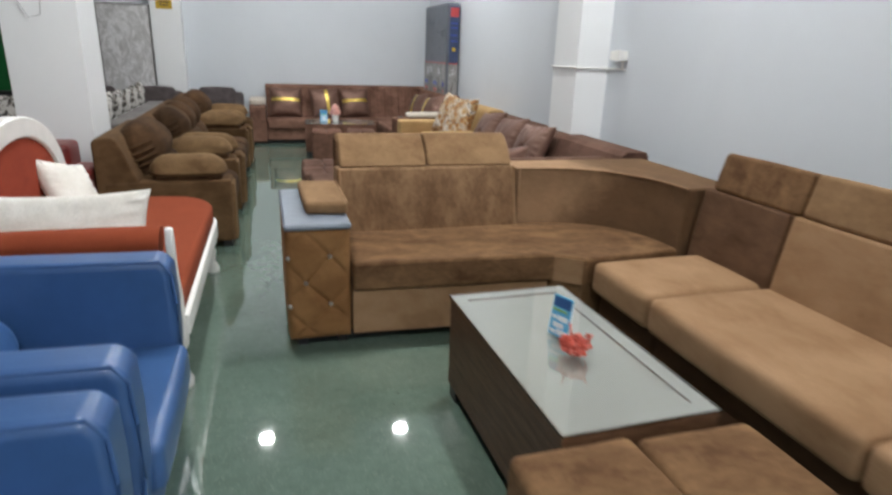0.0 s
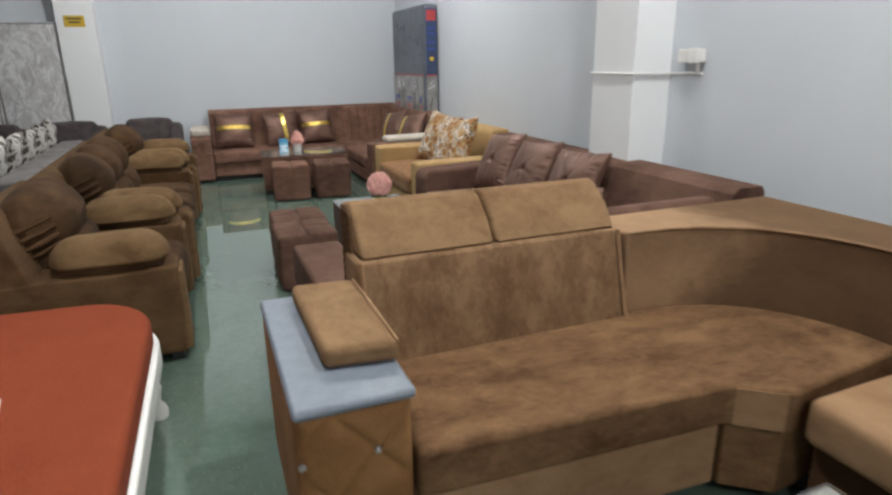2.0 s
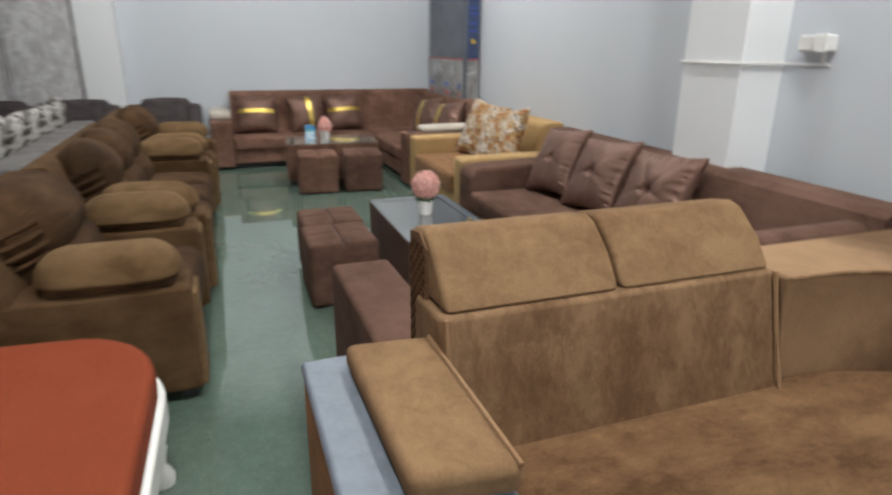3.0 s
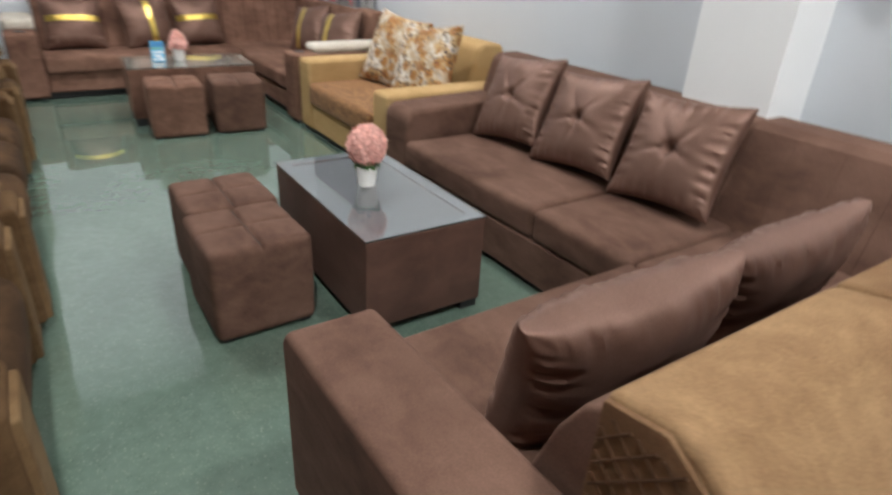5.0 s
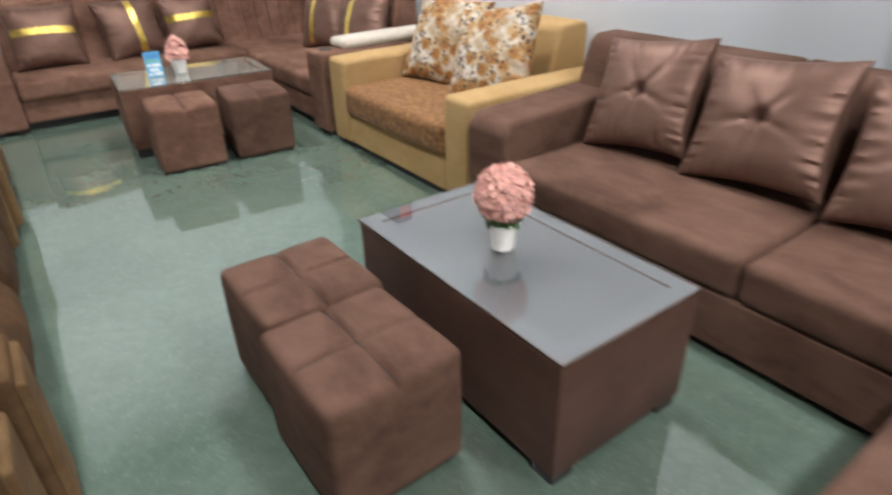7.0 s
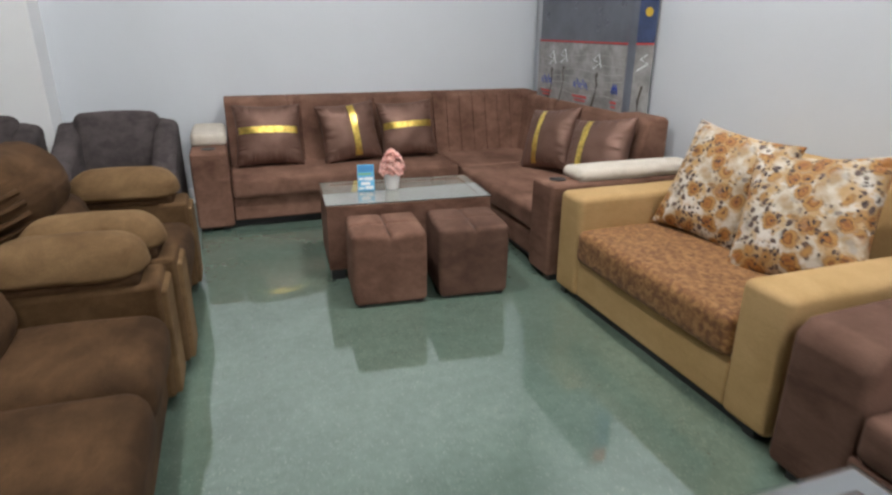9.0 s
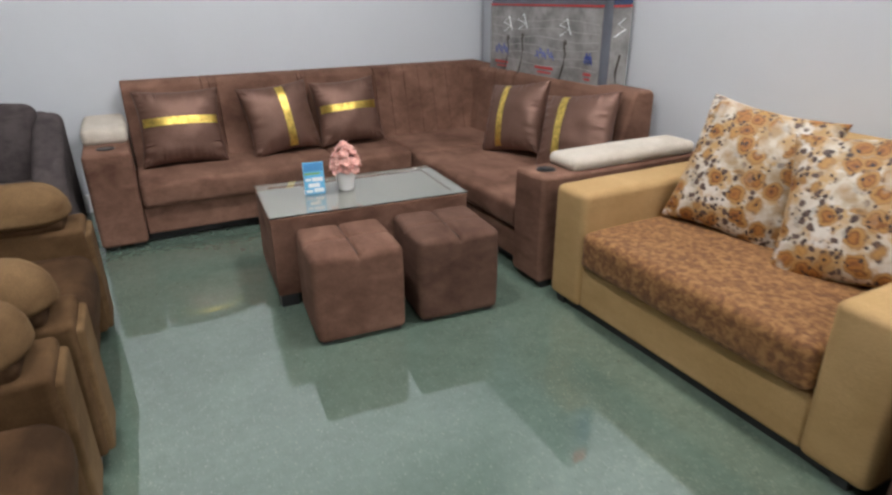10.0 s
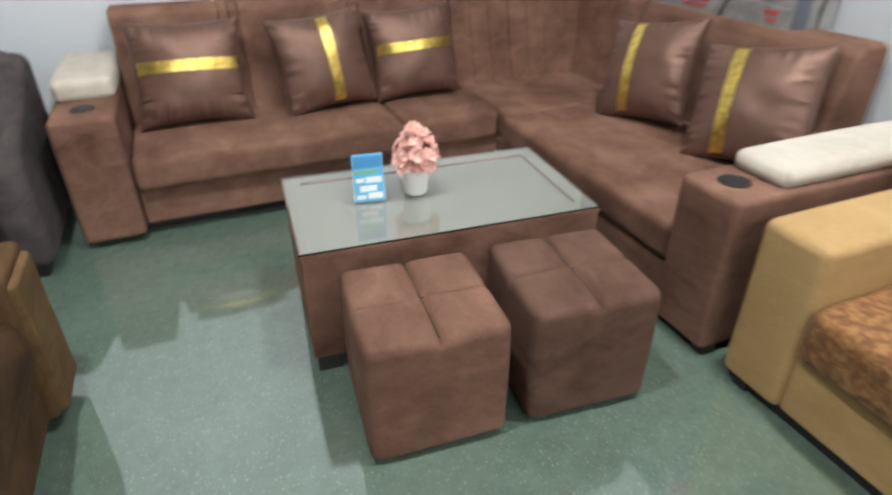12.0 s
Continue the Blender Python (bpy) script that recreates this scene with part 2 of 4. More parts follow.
M_PILLOW = cloth("white_cotton", (0.78, 0.76, 0.71), (0.66, 0.63, 0.57), 5)
M_ORANGE = cloth("orange_felt", (0.26, 0.058, 0.025), (0.22, 0.046, 0.020), 4, contrast=(0.3, 0.7))
M_RUST = cloth("brick_red_cloth", (0.30, 0.055, 0.028), (0.24, 0.042, 0.022), 4)
M_RED = plain("maroon_leatherette", (0.15, 0.022, 0.018), 0.38, 0, 0.15, 9, 0.2)
M_BLUE = plain("blue_leatherette", (0.042, 0.100, 0.245), 0.30, 0, 0.14, 4, 0.2)
M_GOLD = plain("gold_foil", (0.82, 0.53, 0.13), 0.30, 0.9, 0.45, 34, 1.0, grain=34)
M_TRAY = plain("grey_laminate", (0.048, 0.048, 0.054), 0.9, 0, 0.05, 5, 0)
M_RIM = plain("light_grey_laminate", (0.062, 0.064, 0.072), 0.9, 0, 0.05, 5, 0)
M_TRAYWARM = plain("warm_grey_laminate", (0.130, 0.125, 0.110), 0.9, 0, 0.05, 5, 0)
M_GLASS = glass("table_glass", (0.93, 0.97, 0.96))
M_WINDOW = glass("shopfront_glass", (0.97, 0.99, 0.98))
M_BLACK = plain("black_plastic", (0.012, 0.012, 0.013), 0.45)
M_FLORAL = floral()
M_MONO = monochrome()
M_LEOPARD = leopard()
M_WRAP = wrapped()
M_PINK = plain("pink_petals", (0.84, 0.44, 0.38), 0.7, 0, 0.35, 60, 0)
M_CORALPINK = plain("coral_pink_petals", (0.62, 0.17, 0.13), 0.7, 0, 0.3, 60, 0)
M_CORAL = plain("coral_petals", (0.52, 0.085, 0.055), 0.65, 0, 0.3, 60, 0)
M_LEAF = plain("green_leaf", (0.06, 0.13, 0.04), 0.6)
M_POT = plain("white_ceramic", (0.78, 0.77, 0.75), 0.3, 0, 0.05)
M_CARD = plain("cyan_card", (0.12, 0.42, 0.66), 0.4)
M_NAVY = plain("navy_print", (0.03, 0.09, 0.24), 0.4)
M_SKY = plain("sky_blue_print", (0.06, 0.25, 0.50), 0.4)
M_PAPER = plain("white_print", (0.75, 0.78, 0.80), 0.5)
M_LIME = plain("green_print", (0.22, 0.42, 0.12), 0.5)
M_YELLOW = plain("yellow_sign", (0.55, 0.36, 0.03), 0.5)
M_INK = plain("dark_ink", (0.05, 0.04, 0.03), 0.6)
M_SLATE = plain("slate_cover", (0.10, 0.11, 0.135), 0.4, 0, 0.25, 4, 0.2)
M_SLATEBLUE = plain("navy_cover", (0.035, 0.055, 0.125), 0.4, 0, 0.3, 8, 0.2)
M_GREYPRINT = plain("grey_printed_film", (0.26, 0.255, 0.25), 0.25, 0, 0.45, 6, 0.3)
M_RINGPRINT = plain("pale_slate_print", (0.17, 0.185, 0.22), 0.4, 0, 0.2, 8, 0)
M_FILMFOLD = plain("creased_film", (0.40, 0.39, 0.38), 0.25, 0, 0.2, 9, 0)
M_REDP = plain("red_print", (0.45, 0.05, 0.05), 0.5)
M_BLUEP = plain("blue_print", (0.04, 0.07, 0.30), 0.5)
M_DOOR = plain("green_paint", (0.012, 0.14, 0.035), 0.45, 0, 0.2, 5)
M_BEIGEW = painted("beige_paint", (0.40, 0.37, 0.32))
M_LAMP = glowing("lamp_diffuser", (1.0, 0.985, 0.965), 1280)
M_CABLE = plain("grey_cable", (0.38, 0.38, 0.39), 0.5)
M_STEEL = plain("brushed_steel", (0.6, 0.6, 0.6), 0.3, 1.0, 0.05)


# ---- mesh helpers ----
def thing(name, at, label, category, group="", kind=""):
    ob = new(name)
    ob.empty_display_size = 0.1
    ob.matrix_world = at if isinstance(at, Matrix) else Matrix.Translation(at)
    return tagged(ob, label, category, group, kind)


def part(name, bm, material, parent, label="", weighted=True):
    """One mesh object, modelled in world places, under its thing or part."""
    data = bpy.data.meshes.new(name)
    chain, ob = Matrix.Identity(4), parent
    while ob:
        chain = ob.matrix_basis @ chain
        ob = ob.parent
    bmesh.ops.transform(bm, matrix=chain.inverted(), verts=bm.verts)
    bmesh.ops.recalc_face_normals(bm, faces=bm.faces)
    for f in bm.faces:
        f.smooth = True
    bm.to_mesh(data)
    bm.free()
    data.set_sharp_from_angle(angle=radians(42))
    data.materials.append(material)
    ob = new(name, data)
    ob.parent = parent
    if label:
        ob["label"] = label
    if weighted:
        w = ob.modifiers.new("weighted", "WEIGHTED_NORMAL")
        w.keep_sharp = True
    return ob


def structure(name, bm, material, label, category):
    return tagged(part(name, bm, material, None), label, category, kind="structure")


def softbox(lo, hi, r=0.03, puff=0.0, k=5, m=None, wob=0.0, sag=0.0, axes=(1, 1, 1), flat=1.0):
    """A padded block with rounded edges from corner lo to corner hi; puff swells its faces, wob makes it uneven."""
    lo, hi = Vector(lo), Vector(hi)
    mid, half = (lo + hi) / 2, (hi - lo) / 2
    r = min(r, min(half) * 0.98)
    lines = []
    for h in half:
        inner = [(-1 + 2 * i / k) * (h - r) for i in range(k + 1)]
        edge = [h - r * 0.62, h - r * 0.28, h]
        lines.append([-e for e in reversed(edge)] + inner + edge)
    bm, known = bmesh.new(), {}

    def vert(i):
        if i in known:
            return known[i]
        p = Vector(lines[a][i[a]] for a in range(3))
        q = Vector(max(-(half[a] - r), min(half[a] - r, p[a])) for a in range(3))
        d = p - q
        if d.length > 1e-9:
            d = d.normalized()
            out = q + d * r
        else:
            out = p
        if puff:
            u = [out[a] / half[a] for a in range(3)]
            for a in range(3):
                b, c = (a + 1) % 3, (a + 2) % 3
                if axes[a]:
                    out[a] += puff * (d[a] if d.length > 0 else 0) * max(0, 1 - u[b] ** 2) ** 0.6 * max(0, 1 - u[c] ** 2) ** 0.6
        if sag:
            u = [out[a] / half[a] for a in range(2)]
            out[2] -= sag * (1 - u[0] ** 2) * (1 - u[1] ** 2)
        if flat < 1 and out[2] < 0:
            out[2] *= flat
        out = out + mid
        if wob:
            out = out + noise.noise_vector(out * 4.0) * wob + noise.noise_vector(out * 11.0) * wob * 0.4
        known[i] = bm.verts.new(m @ out if m else out)
        return known[i]

    n = [len(line) - 1 for line in lines]
    for a in range(3):
        b, c = (a + 1) % 3, (a + 2) % 3
        for end in (0, n[a]):
            for i in range(n[b]):
                for j in range(n[c]):
                    quad = []
                    for x, y in ((i, j), (i + 1, j), (i + 1, j + 1), (i, j + 1)):
                        key = [0, 0, 0]
                        key[a], key[b], key[c] = end, x, y
                        quad.append(vert(tuple(key)))
                    bm.faces.new(quad)
    return bm


def prism(outline, axis, lo, hi, bevel=0.02, seg=3, m=None):
    """An outline (two coordinates, in the order of the other two axes) drawn out along an axis, with rounded edges."""
    bm = bmesh.new()

    def place(p, h):
        v = list(p)
        v.insert("xyz".index(axis), h)
        return v

    a = [bm.verts.new(place(p, lo)) for p in outline]
    b = [bm.verts.new(place(p, hi)) for p in outline]
    bm.faces.new(a)
    bm.faces.new(b)
    for i in range(len(a)):
        j = (i + 1) % len(a)
        bm.faces.new((a[i], a[j], b[j], b[i]))
    bmesh.ops.recalc_face_normals(bm, faces=bm.faces)
    if bevel:
        sharp = [e for e in bm.edges if e.calc_face_angle(0) > 0.6]
        bmesh.ops.bevel(bm, geom=sharp, offset=bevel, segments=seg, profile=0.5, affect="EDGES", clamp_overlap=True)
    if m:
        bmesh.ops.transform(bm, matrix=m, verts=bm.verts)
    return bm


def block(lo, hi, bevel=0.004, m=None):
    return prism([(lo[0], lo[1]), (hi[0], lo[1]), (hi[0], hi[1]), (lo[0], hi[1])], "z", lo[2], hi[2], bevel, 2, m)


def turned(outline, sides=24, m=None):
    """A turned solid from (radius, height) pairs."""
    bm = bmesh.new()
    rings = []
    for r, z in outline:
        rings.append([bm.verts.new((r * math.cos(2 * math.pi * i / sides), r * math.sin(2 * math.pi * i / sides), z)) for i in range(sides)])
    for lo, hi in zip(rings, rings[1:]):
        for i in range(sides):
            j = (i + 1) % sides
            bm.faces.new((lo[i], lo[j], hi[j], hi[i]))
    bm.faces.new(rings[0])
    bm.faces.new(rings[-1])
    if m:
        bmesh.ops.transform(bm, matrix=m, verts=bm.verts)
    return bm


def pillow_height(u, v, thick, seed, button, full=0.40):
    z = thick / 2 * (max(0, 1 - u * u) * max(0, 1 - v * v)) ** full
    rim = max(abs(u), abs(v))
    z *= 1 + 0.10 * noise.noise(Vector((u * 2 + seed, v * 2, seed)))
    along = v if abs(u) > abs(v) else u
    gather = max(0, (rim - 0.45) / 0.55)
    z += thick * 0.125 * noise.noise(Vector((along * 13 + seed, seed, rim * 0.8))) * gather ** 2 * (1 - rim ** 14)
    if button:
        d = math.hypot(u, v)
        z -= thick * 0.30 * math.exp(-(d / 0.10) ** 2)
        ang = math.atan2(v, u)
        z -= thick * 0.065 * math.exp(-(d / 0.45) ** 2) * max(0, math.cos(ang * 2.5 + seed) ** 2 - 0.80) * 5
    return z


def pillow_shape(u, v, w, h):
    return w / 2 * u * (1 - 0.095 * (1 - v * v)), h / 2 * v * (1 - 0.095 * (1 - u * u))


def pillow(w, h, thick, m, seed=0.0, button=False, n=56, full=0.40):
    """A scatter cushion: two swelling faces that meet in a seam, drawn-out corners and gathers at the edge."""
    bm = bmesh.new()
    grid = {}
    line = [math.sin(math.pi / 2 * (-1 + 2 * i / n)) for i in range(n + 1)]
    for side in (1, -1):
        for i, u in enumerate(line):
            for j, v in enumerate(line):
                edge = i in (0, n) or j in (0, n)
                if edge and side < 0:
                    grid[side, i, j] = grid[1, i, j]
                    continue
                x, y = pillow_shape(u, v, w, h)
                grid[side, i, j] = bm.verts.new(m @ Vector((x, y, side * pillow_height(u, v, thick, seed + side, button and side > 0, full))))
        for i in range(n):
            for j in range(n):
                bm.faces.new([grid[side, a, b] for a, b in ((i, j), (i + 1, j), (i + 1, j + 1), (i, j + 1))])
    return bm


def band(w, h, thick, m, seed, lo, hi, upright=True):
    """A ribbon sewn over a cushion's face between two fractions of its width or height."""
    bm = bmesh.new()
    rows = []
    for i in range(4):
        a = lo + (hi - lo) * i / 3
        row = []
        for j in range(25):
            b = -0.93 + 1.86 * j / 24
            u, v = (a, b) if upright else (b, a)
            x, y = pillow_shape(u, v, w, h)
            row.append(bm.verts.new(m @ Vector((x, y, pillow_height(u, v, thick, seed + 1, False) + 0.004))))
        rows.append(row)
    for p, q in zip(rows, rows[1:]):
        for j in range(24):
            bm.faces.new((p[j], p[j + 1], q[j + 1], q[j]))
    return bm


def tube(points, radius, sides=8):
    """A round bar along a line of points."""
    bm = bmesh.new()
    pts = [Vector(p) for p in points]
    rings = []
    for i, p in enumerate(pts):
        d = (pts[min(i + 1, len(pts) - 1)] - pts[max(i - 1, 0)]).normalized()
        q = d.to_track_quat("Z", "Y").to_matrix()
        rings.append([bm.verts.new(p + q @ Vector((radius * math.cos(2 * math.pi * k / sides), radius * math.sin(2 * math.pi * k / sides), 0))) for k in range(sides)])
    for a, b in zip(rings, rings[1:]):
        for k in range(sides):
            bm.faces.new((a[k], a[(k + 1) % sides], b[(k + 1) % sides], b[k]))
    bm.faces.new(rings[0])
    bm.faces.new(rings[-1])
    return bm


def feet(parent, spots, size=0.05, height=0.06, material=None):
    for x, y in spots:
        part("leg", block((x - size / 2, y - size / 2, 0), (x + size / 2, y + size / 2, height), 0.004), material or M_BLACK, parent, "short black leg")


def spin(x, y, deg):
    """A turn about the upright through (x, y)."""
    return Matrix.Translation((x, y, 0)) @ Matrix.Rotation(radians(deg), 4, "Z") @ Matrix.Translation((-x, -y, 0))


# ---- the room ----
WEST, EAST, SOUTH, NORTH, TOP = -9.0, 3.24, -4.0, 10.27, 4.0
structure("floor", block((WEST - 0.2, SOUTH - 0.2, -0.15), (EAST + 0.2, NORTH + 0.2, 0), 0), M_FLOOR, "polished green terrazzo floor with pale chips", "floor")
structure("ceiling", block((WEST - 0.2, SOUTH - 0.2, TOP), (EAST + 0.2, NORTH + 0.2, TOP + 0.15), 0), M_CEIL, "plain grey unseen ceiling with round downlights", "ceiling")
structure("wall_north", block((WEST - 0.2, NORTH, 0), (EAST + 0.2, NORTH + 0.2, TOP), 0), M_WALL, "plain white painted wall behind the corner sofa", "wall")
structure("wall_east", block((EAST, SOUTH, 0), (EAST + 0.2, NORTH, TOP), 0), M_WALL, "plain white painted side wall", "wall")
# west wall is unseen: set far away in dull beige to weaken bounced light
structure("wall_west", block((WEST - 0.2, SOUTH, 0), (WEST, NORTH, TOP), 0), M_BEIGEW, "plain beige unseen far side wall", "wall")
for i, (a, b, lo, hi) in enumerate(((WEST - 0.2, -1.2, 0, TOP), (3.0, EAST + 0.2, 0, TOP), (-1.2, 3.0, 0, 0.3), (-1.2, 3.0, 3.2, TOP))):
    structure("wall_south", block((a, SOUTH - 0.2, lo), (b, SOUTH, hi), 0), M_WALL, "white painted wall round the shop front", "wall")
win = tagged(new("window_1"), "wide glazed shop front in a steel frame", "window", kind="structure")
win.location = (0.9, SOUTH - 0.1, 0.3)
for x in (-1.17, 0.2, 1.6, 2.97):
    part("window_frame", block((x - 0.03, SOUTH - 0.13, 0.3), (x + 0.03, SOUTH - 0.07, 3.2)), M_STEEL, win)
for a, b in ((-1.14, 0.17), (0.23, 1.57), (1.63, 2.94)):
    pane = part("pane", block((a, SOUTH - 0.105, 0.3), (b, SOUTH - 0.095, 3.2), 0), M_WINDOW, win)
    pane.visible_shadow = False
structure("ground", block((-60, -60, -0.4), (60, 60, -0.16), 0), plain("street", (0.16, 0.155, 0.15), 0.9), "grey street outside the shop front", "ground")
structure("pillar_east", block((2.95, 4.48, 0), (EAST, 4.91, TOP), 0.006), M_PILLAR, "square white painted pillar on the side wall", "pillar")
structure("pillar_west", block((-1.17, 4.75, 0), (-0.70, 5.25, TOP), 0.006), M_PILLAR, "square white painted free pillar", "pillar")
structure("pillar_north", block((-1.02, 9.98, 0), (-0.62, NORTH, TOP), 0.006), M_PILLAR, "white painted pillar on the end wall", "pillar")
structure("baseboard", block((-0.62, NORTH - 0.015, 0), (EAST, NORTH, 0.12), 0.003), M_PILLAR, "low white skirting along the wall", "baseboard")

# round downlights
def downlight(x, y):
    lamp = thing("downlight", (x, y, TOP), "round white recessed downlight, switched on", "ceiling lamp", "ceiling downlights")
    part("trim_ring", turned([(0.085, TOP - 0.012), (0.115, TOP - 0.012), (0.12, TOP - 0.002), (0.12, TOP)], 32, Matrix.Translation((x, y, 0))), M_POT, lamp)
    part("diffuser", turned([(0.09, TOP - 0.02), (0.085, TOP - 0.013)], 32, Matrix.Translation((x, y, 0))), M_LAMP, lamp, "glowing white diffuser")


# rows at -1.3 and 3.1 are unseen, added to light the room and pillar
for gx in (0.25, 2.17):
    for gy in (-1.3, 3.1, 7.65):
        downlight(gx, gy - (0.2 if gx > 2 else 0))


# ---- dark brown corner sofa with its table ----
def lean(x0, x1, ztop, zbot, thick_top, thick_bot):
    """The outline of a sloping backrest: its front foot at x0, its rear at x1."""
    return [(x0, zbot), (x0 + (x1 - x0) * 0.38, ztop - 0.03), (x0 + (x1 - x0) * 0.5, ztop), (x1 - 0.02, ztop), (x1, ztop - 0.03), (x1, zbot)]


sofa = thing("corner_sofa", (2.2, 4.6, 0), "dark chocolate brown suede corner sofa against the wall", "sofa", "corner sofas")
part("base", softbox((2.095, 4.40, 0.03), (3.04, 6.04, 0.235), 0.015), M_CHOC, sofa)
part("base", softbox((1.0, 3.55, 0.03), (2.12, 4.355, 0.235), 0.015), M_CHOC, sofa)
part("base", softbox((2.105, 3.55, 0.03), (3.04, 4.41, 0.235), 0.015), M_CHOC, sofa)
part("seat", softbox((2.09, 4.925, 0.235), (2.86, 6.025, 0.385), 0.03, 0.008), M_CHOC, sofa)
part("seat", softbox((2.09, 4.37, 0.235), (2.86, 4.912, 0.385), 0.03, 0.006), M_CHOC, sofa)
part("seat", softbox((1.0, 3.60, 0.235), (2.09, 4.375, 0.385), 0.03, 0.008), M_CHOC, sofa)
part("seat", softbox((2.10, 3.60, 0.235), (2.86, 4.365, 0.382), 0.03, 0.006), M_CHOC, sofa)
# backs: the long run by the wall and the short run behind it
for a, b in ((4.47, 5.28), (5.285, 6.26)):
    part("backrest", prism(lean(2.72, 3.07, 0.805, 0.36, 0, 0), "y", a, b, 0.022), M_CHOC, sofa)
for i in range(5):
    a = 3.52 + i * 0.19
    part("backrest_channel", prism(lean(2.725, 3.07, 0.805, 0.36, 0, 0), "y", a, a + 0.1897, 0.003), M_CHOC, sofa)
part("backrest", prism([(3.755, 0.33), (3.722, 0.52), (3.672, 0.66), (3.625, 0.742), (3.575, 0.776), (3.52, 0.78), (3.49, 0.755), (3.49, 0.33)], "x", 1.022, 2.72, 0.012), M_CHOC, sofa)
part("armrest", prism([(-y, z) for y, z in [(-4.325, 0.03), (-4.325, 0.53), (-4.30, 0.56), (-3.6, 0.575), (-3.53, 0.55), (-3.53, 0.03)]], "x", 0.768, 1.008, 0.03, 4), M_CHOC, sofa, "broad padded armrest")
part("armrest", prism([(2.105, 0.03), (2.105, 0.50), (2.15, 0.55), (2.90, 0.575), (3.05, 0.55), (3.05, 0.06)], "y", 6.03, 6.295, 0.03, 4), M_CHOC, sofa, "broad padded armrest")
# black blocks added under the sofa in place of the shade there
part("under_shade", block((2.16, 4.42, 0.002), (2.98, 6.24, 0.05), 0.002), M_BLACK, sofa, "black block in place of the shade under the sofa")
part("under_shade", block((0.83, 3.60, 0.002), (2.16, 4.27, 0.05), 0.002), M_BLACK, sofa, "black block in place of the shade under the sofa")
feet(sofa, [(0.83, 4.27), (1.0, 4.27), (2.15, 4.95), (2.15, 6.2), (1.6, 4.3), (2.95, 6.2), (2.95, 3.6)])


def cushion(spot, w, h, t, seed, label, group, button=True, material=None, full=0.36):
    c = thing("cushion", spot.translation, label, "cushion", group)
    part("cover", pillow(w, h, t, spot, seed, button, full=full), material or M_SATIN, c)
    if button:
        part("button", turned([(0.002, -0.004), (0.012, -0.002), (0.012, 0.002), (0.004, 0.006)], 10, spot @ Matrix.Translation((0, 0, t * 0.2))), material or M_SATIN, c)
    return c


for i, (y, w, turn, roll) in enumerate(((5.745, 0.50, -88, 7), (5.215, 0.54, -90, 6), (4.668, 0.51, -88, 4))):
    cushion(pose(2.660, y, 0.633, 62, 0, turn) @ Matrix.Rotation(radians(roll), 4, "Z"), w, 0.50, 0.18, 3.1 * i, "dark brown satin cushion with a buttoned middle", "buttoned cushions")
cushion(Matrix.Translation((1.39, 3.86, 0.565)) @ Matrix.Rotation(radians(-3), 4, "Y") @ pose(0, 0, 0, 74, 0, 176), 0.63, 0.43, 0.23, 11.3, "dark brown satin cushion on the sofa's short side", "buttoned cushions", full=0.32)
cushion(Matrix.Translation((2.0, 3.86, 0.58)) @ Matrix.Rotation(radians(-6), 4, "Y") @ pose(0, 0, 0, 72, 0, 174), 0.56, 0.45, 0.20, 14.9, "dark brown satin cushion on the sofa's short side", "buttoned cushions", full=0.34)


def glass_table(name, x0, y0, x1, y1, top, turn, label, material, legs=0.06, tray=None):
    """A boxed table: padded sides, a tray under a clear glass plate and short legs."""
    m = spin((x0 + x1) / 2, (y0 + y1) / 2, turn)
    tab = thing(name, m @ Vector(((x0 + x1) / 2, (y0 + y1) / 2, 0)), label, "table", "coffee tables")
    t = 0.055
    zl, zt = legs, top - 0.008
    part("body", block((x0, y0, zl), (x1, y1, zt - 0.016), 0.006, m), material, tab)
    part("edge_strip", block((x0, y0, zt - 0.017), (x0 + t, y1, zt), 0, m), material, tab)
    part("edge_strip", block((x1 - t, y0, zt - 0.017), (x1, y1, zt), 0, m), material, tab)
    part("edge_strip", block((x0 + t, y0, zt - 0.017), (x1 - t, y0 + t, zt), 0, m), material, tab)
    part("edge_strip", block((x0 + t, y1 - t, zt - 0.017), (x1 - t, y1, zt), 0, m), material, tab)
    part("tray", block((x0 + t, y0 + t, zt - 0.0155), (x1 - t, y1 - t, zt - 0.007), 0, m), tray or M_TRAY, tab, "grey tray under the glass")
    for a, b, c, d in ((x0 + 0.004, y0 + 0.004, x0 + t, y1 - 0.004), (x1 - t, y0 + 0.004, x1 - 0.004, y1 - 0.004), (x0 + t, y0 + 0.004, x1 - t, y0 + t), (x0 + t, y1 - t, x1 - t, y1 - 0.004)):
        part("rim", block((a, b, zt), (c, d, zt + 0.002), 0, m), tray or M_RIM, tab, "pale rim under the glass")
    plate = part("glass_top", block((x0 - 0.006, y0 - 0.006, zt + 0.003), (x1 + 0.006, y1 + 0.006, top + 0.003), 0.002, m), M_GLASS, tab, "clear glass plate")
    plate.visible_shadow = False
    for x in (x0 + 0.048, x1 - 0.048):
        for y in (y0 + 0.048, y1 - 0.048):
            part("leg", block((x - 0.04, y - 0.04, 0), (x + 0.04, y + 0.04, zl), 0.003, m), M_BLACK, tab, "short black leg")
    return tab


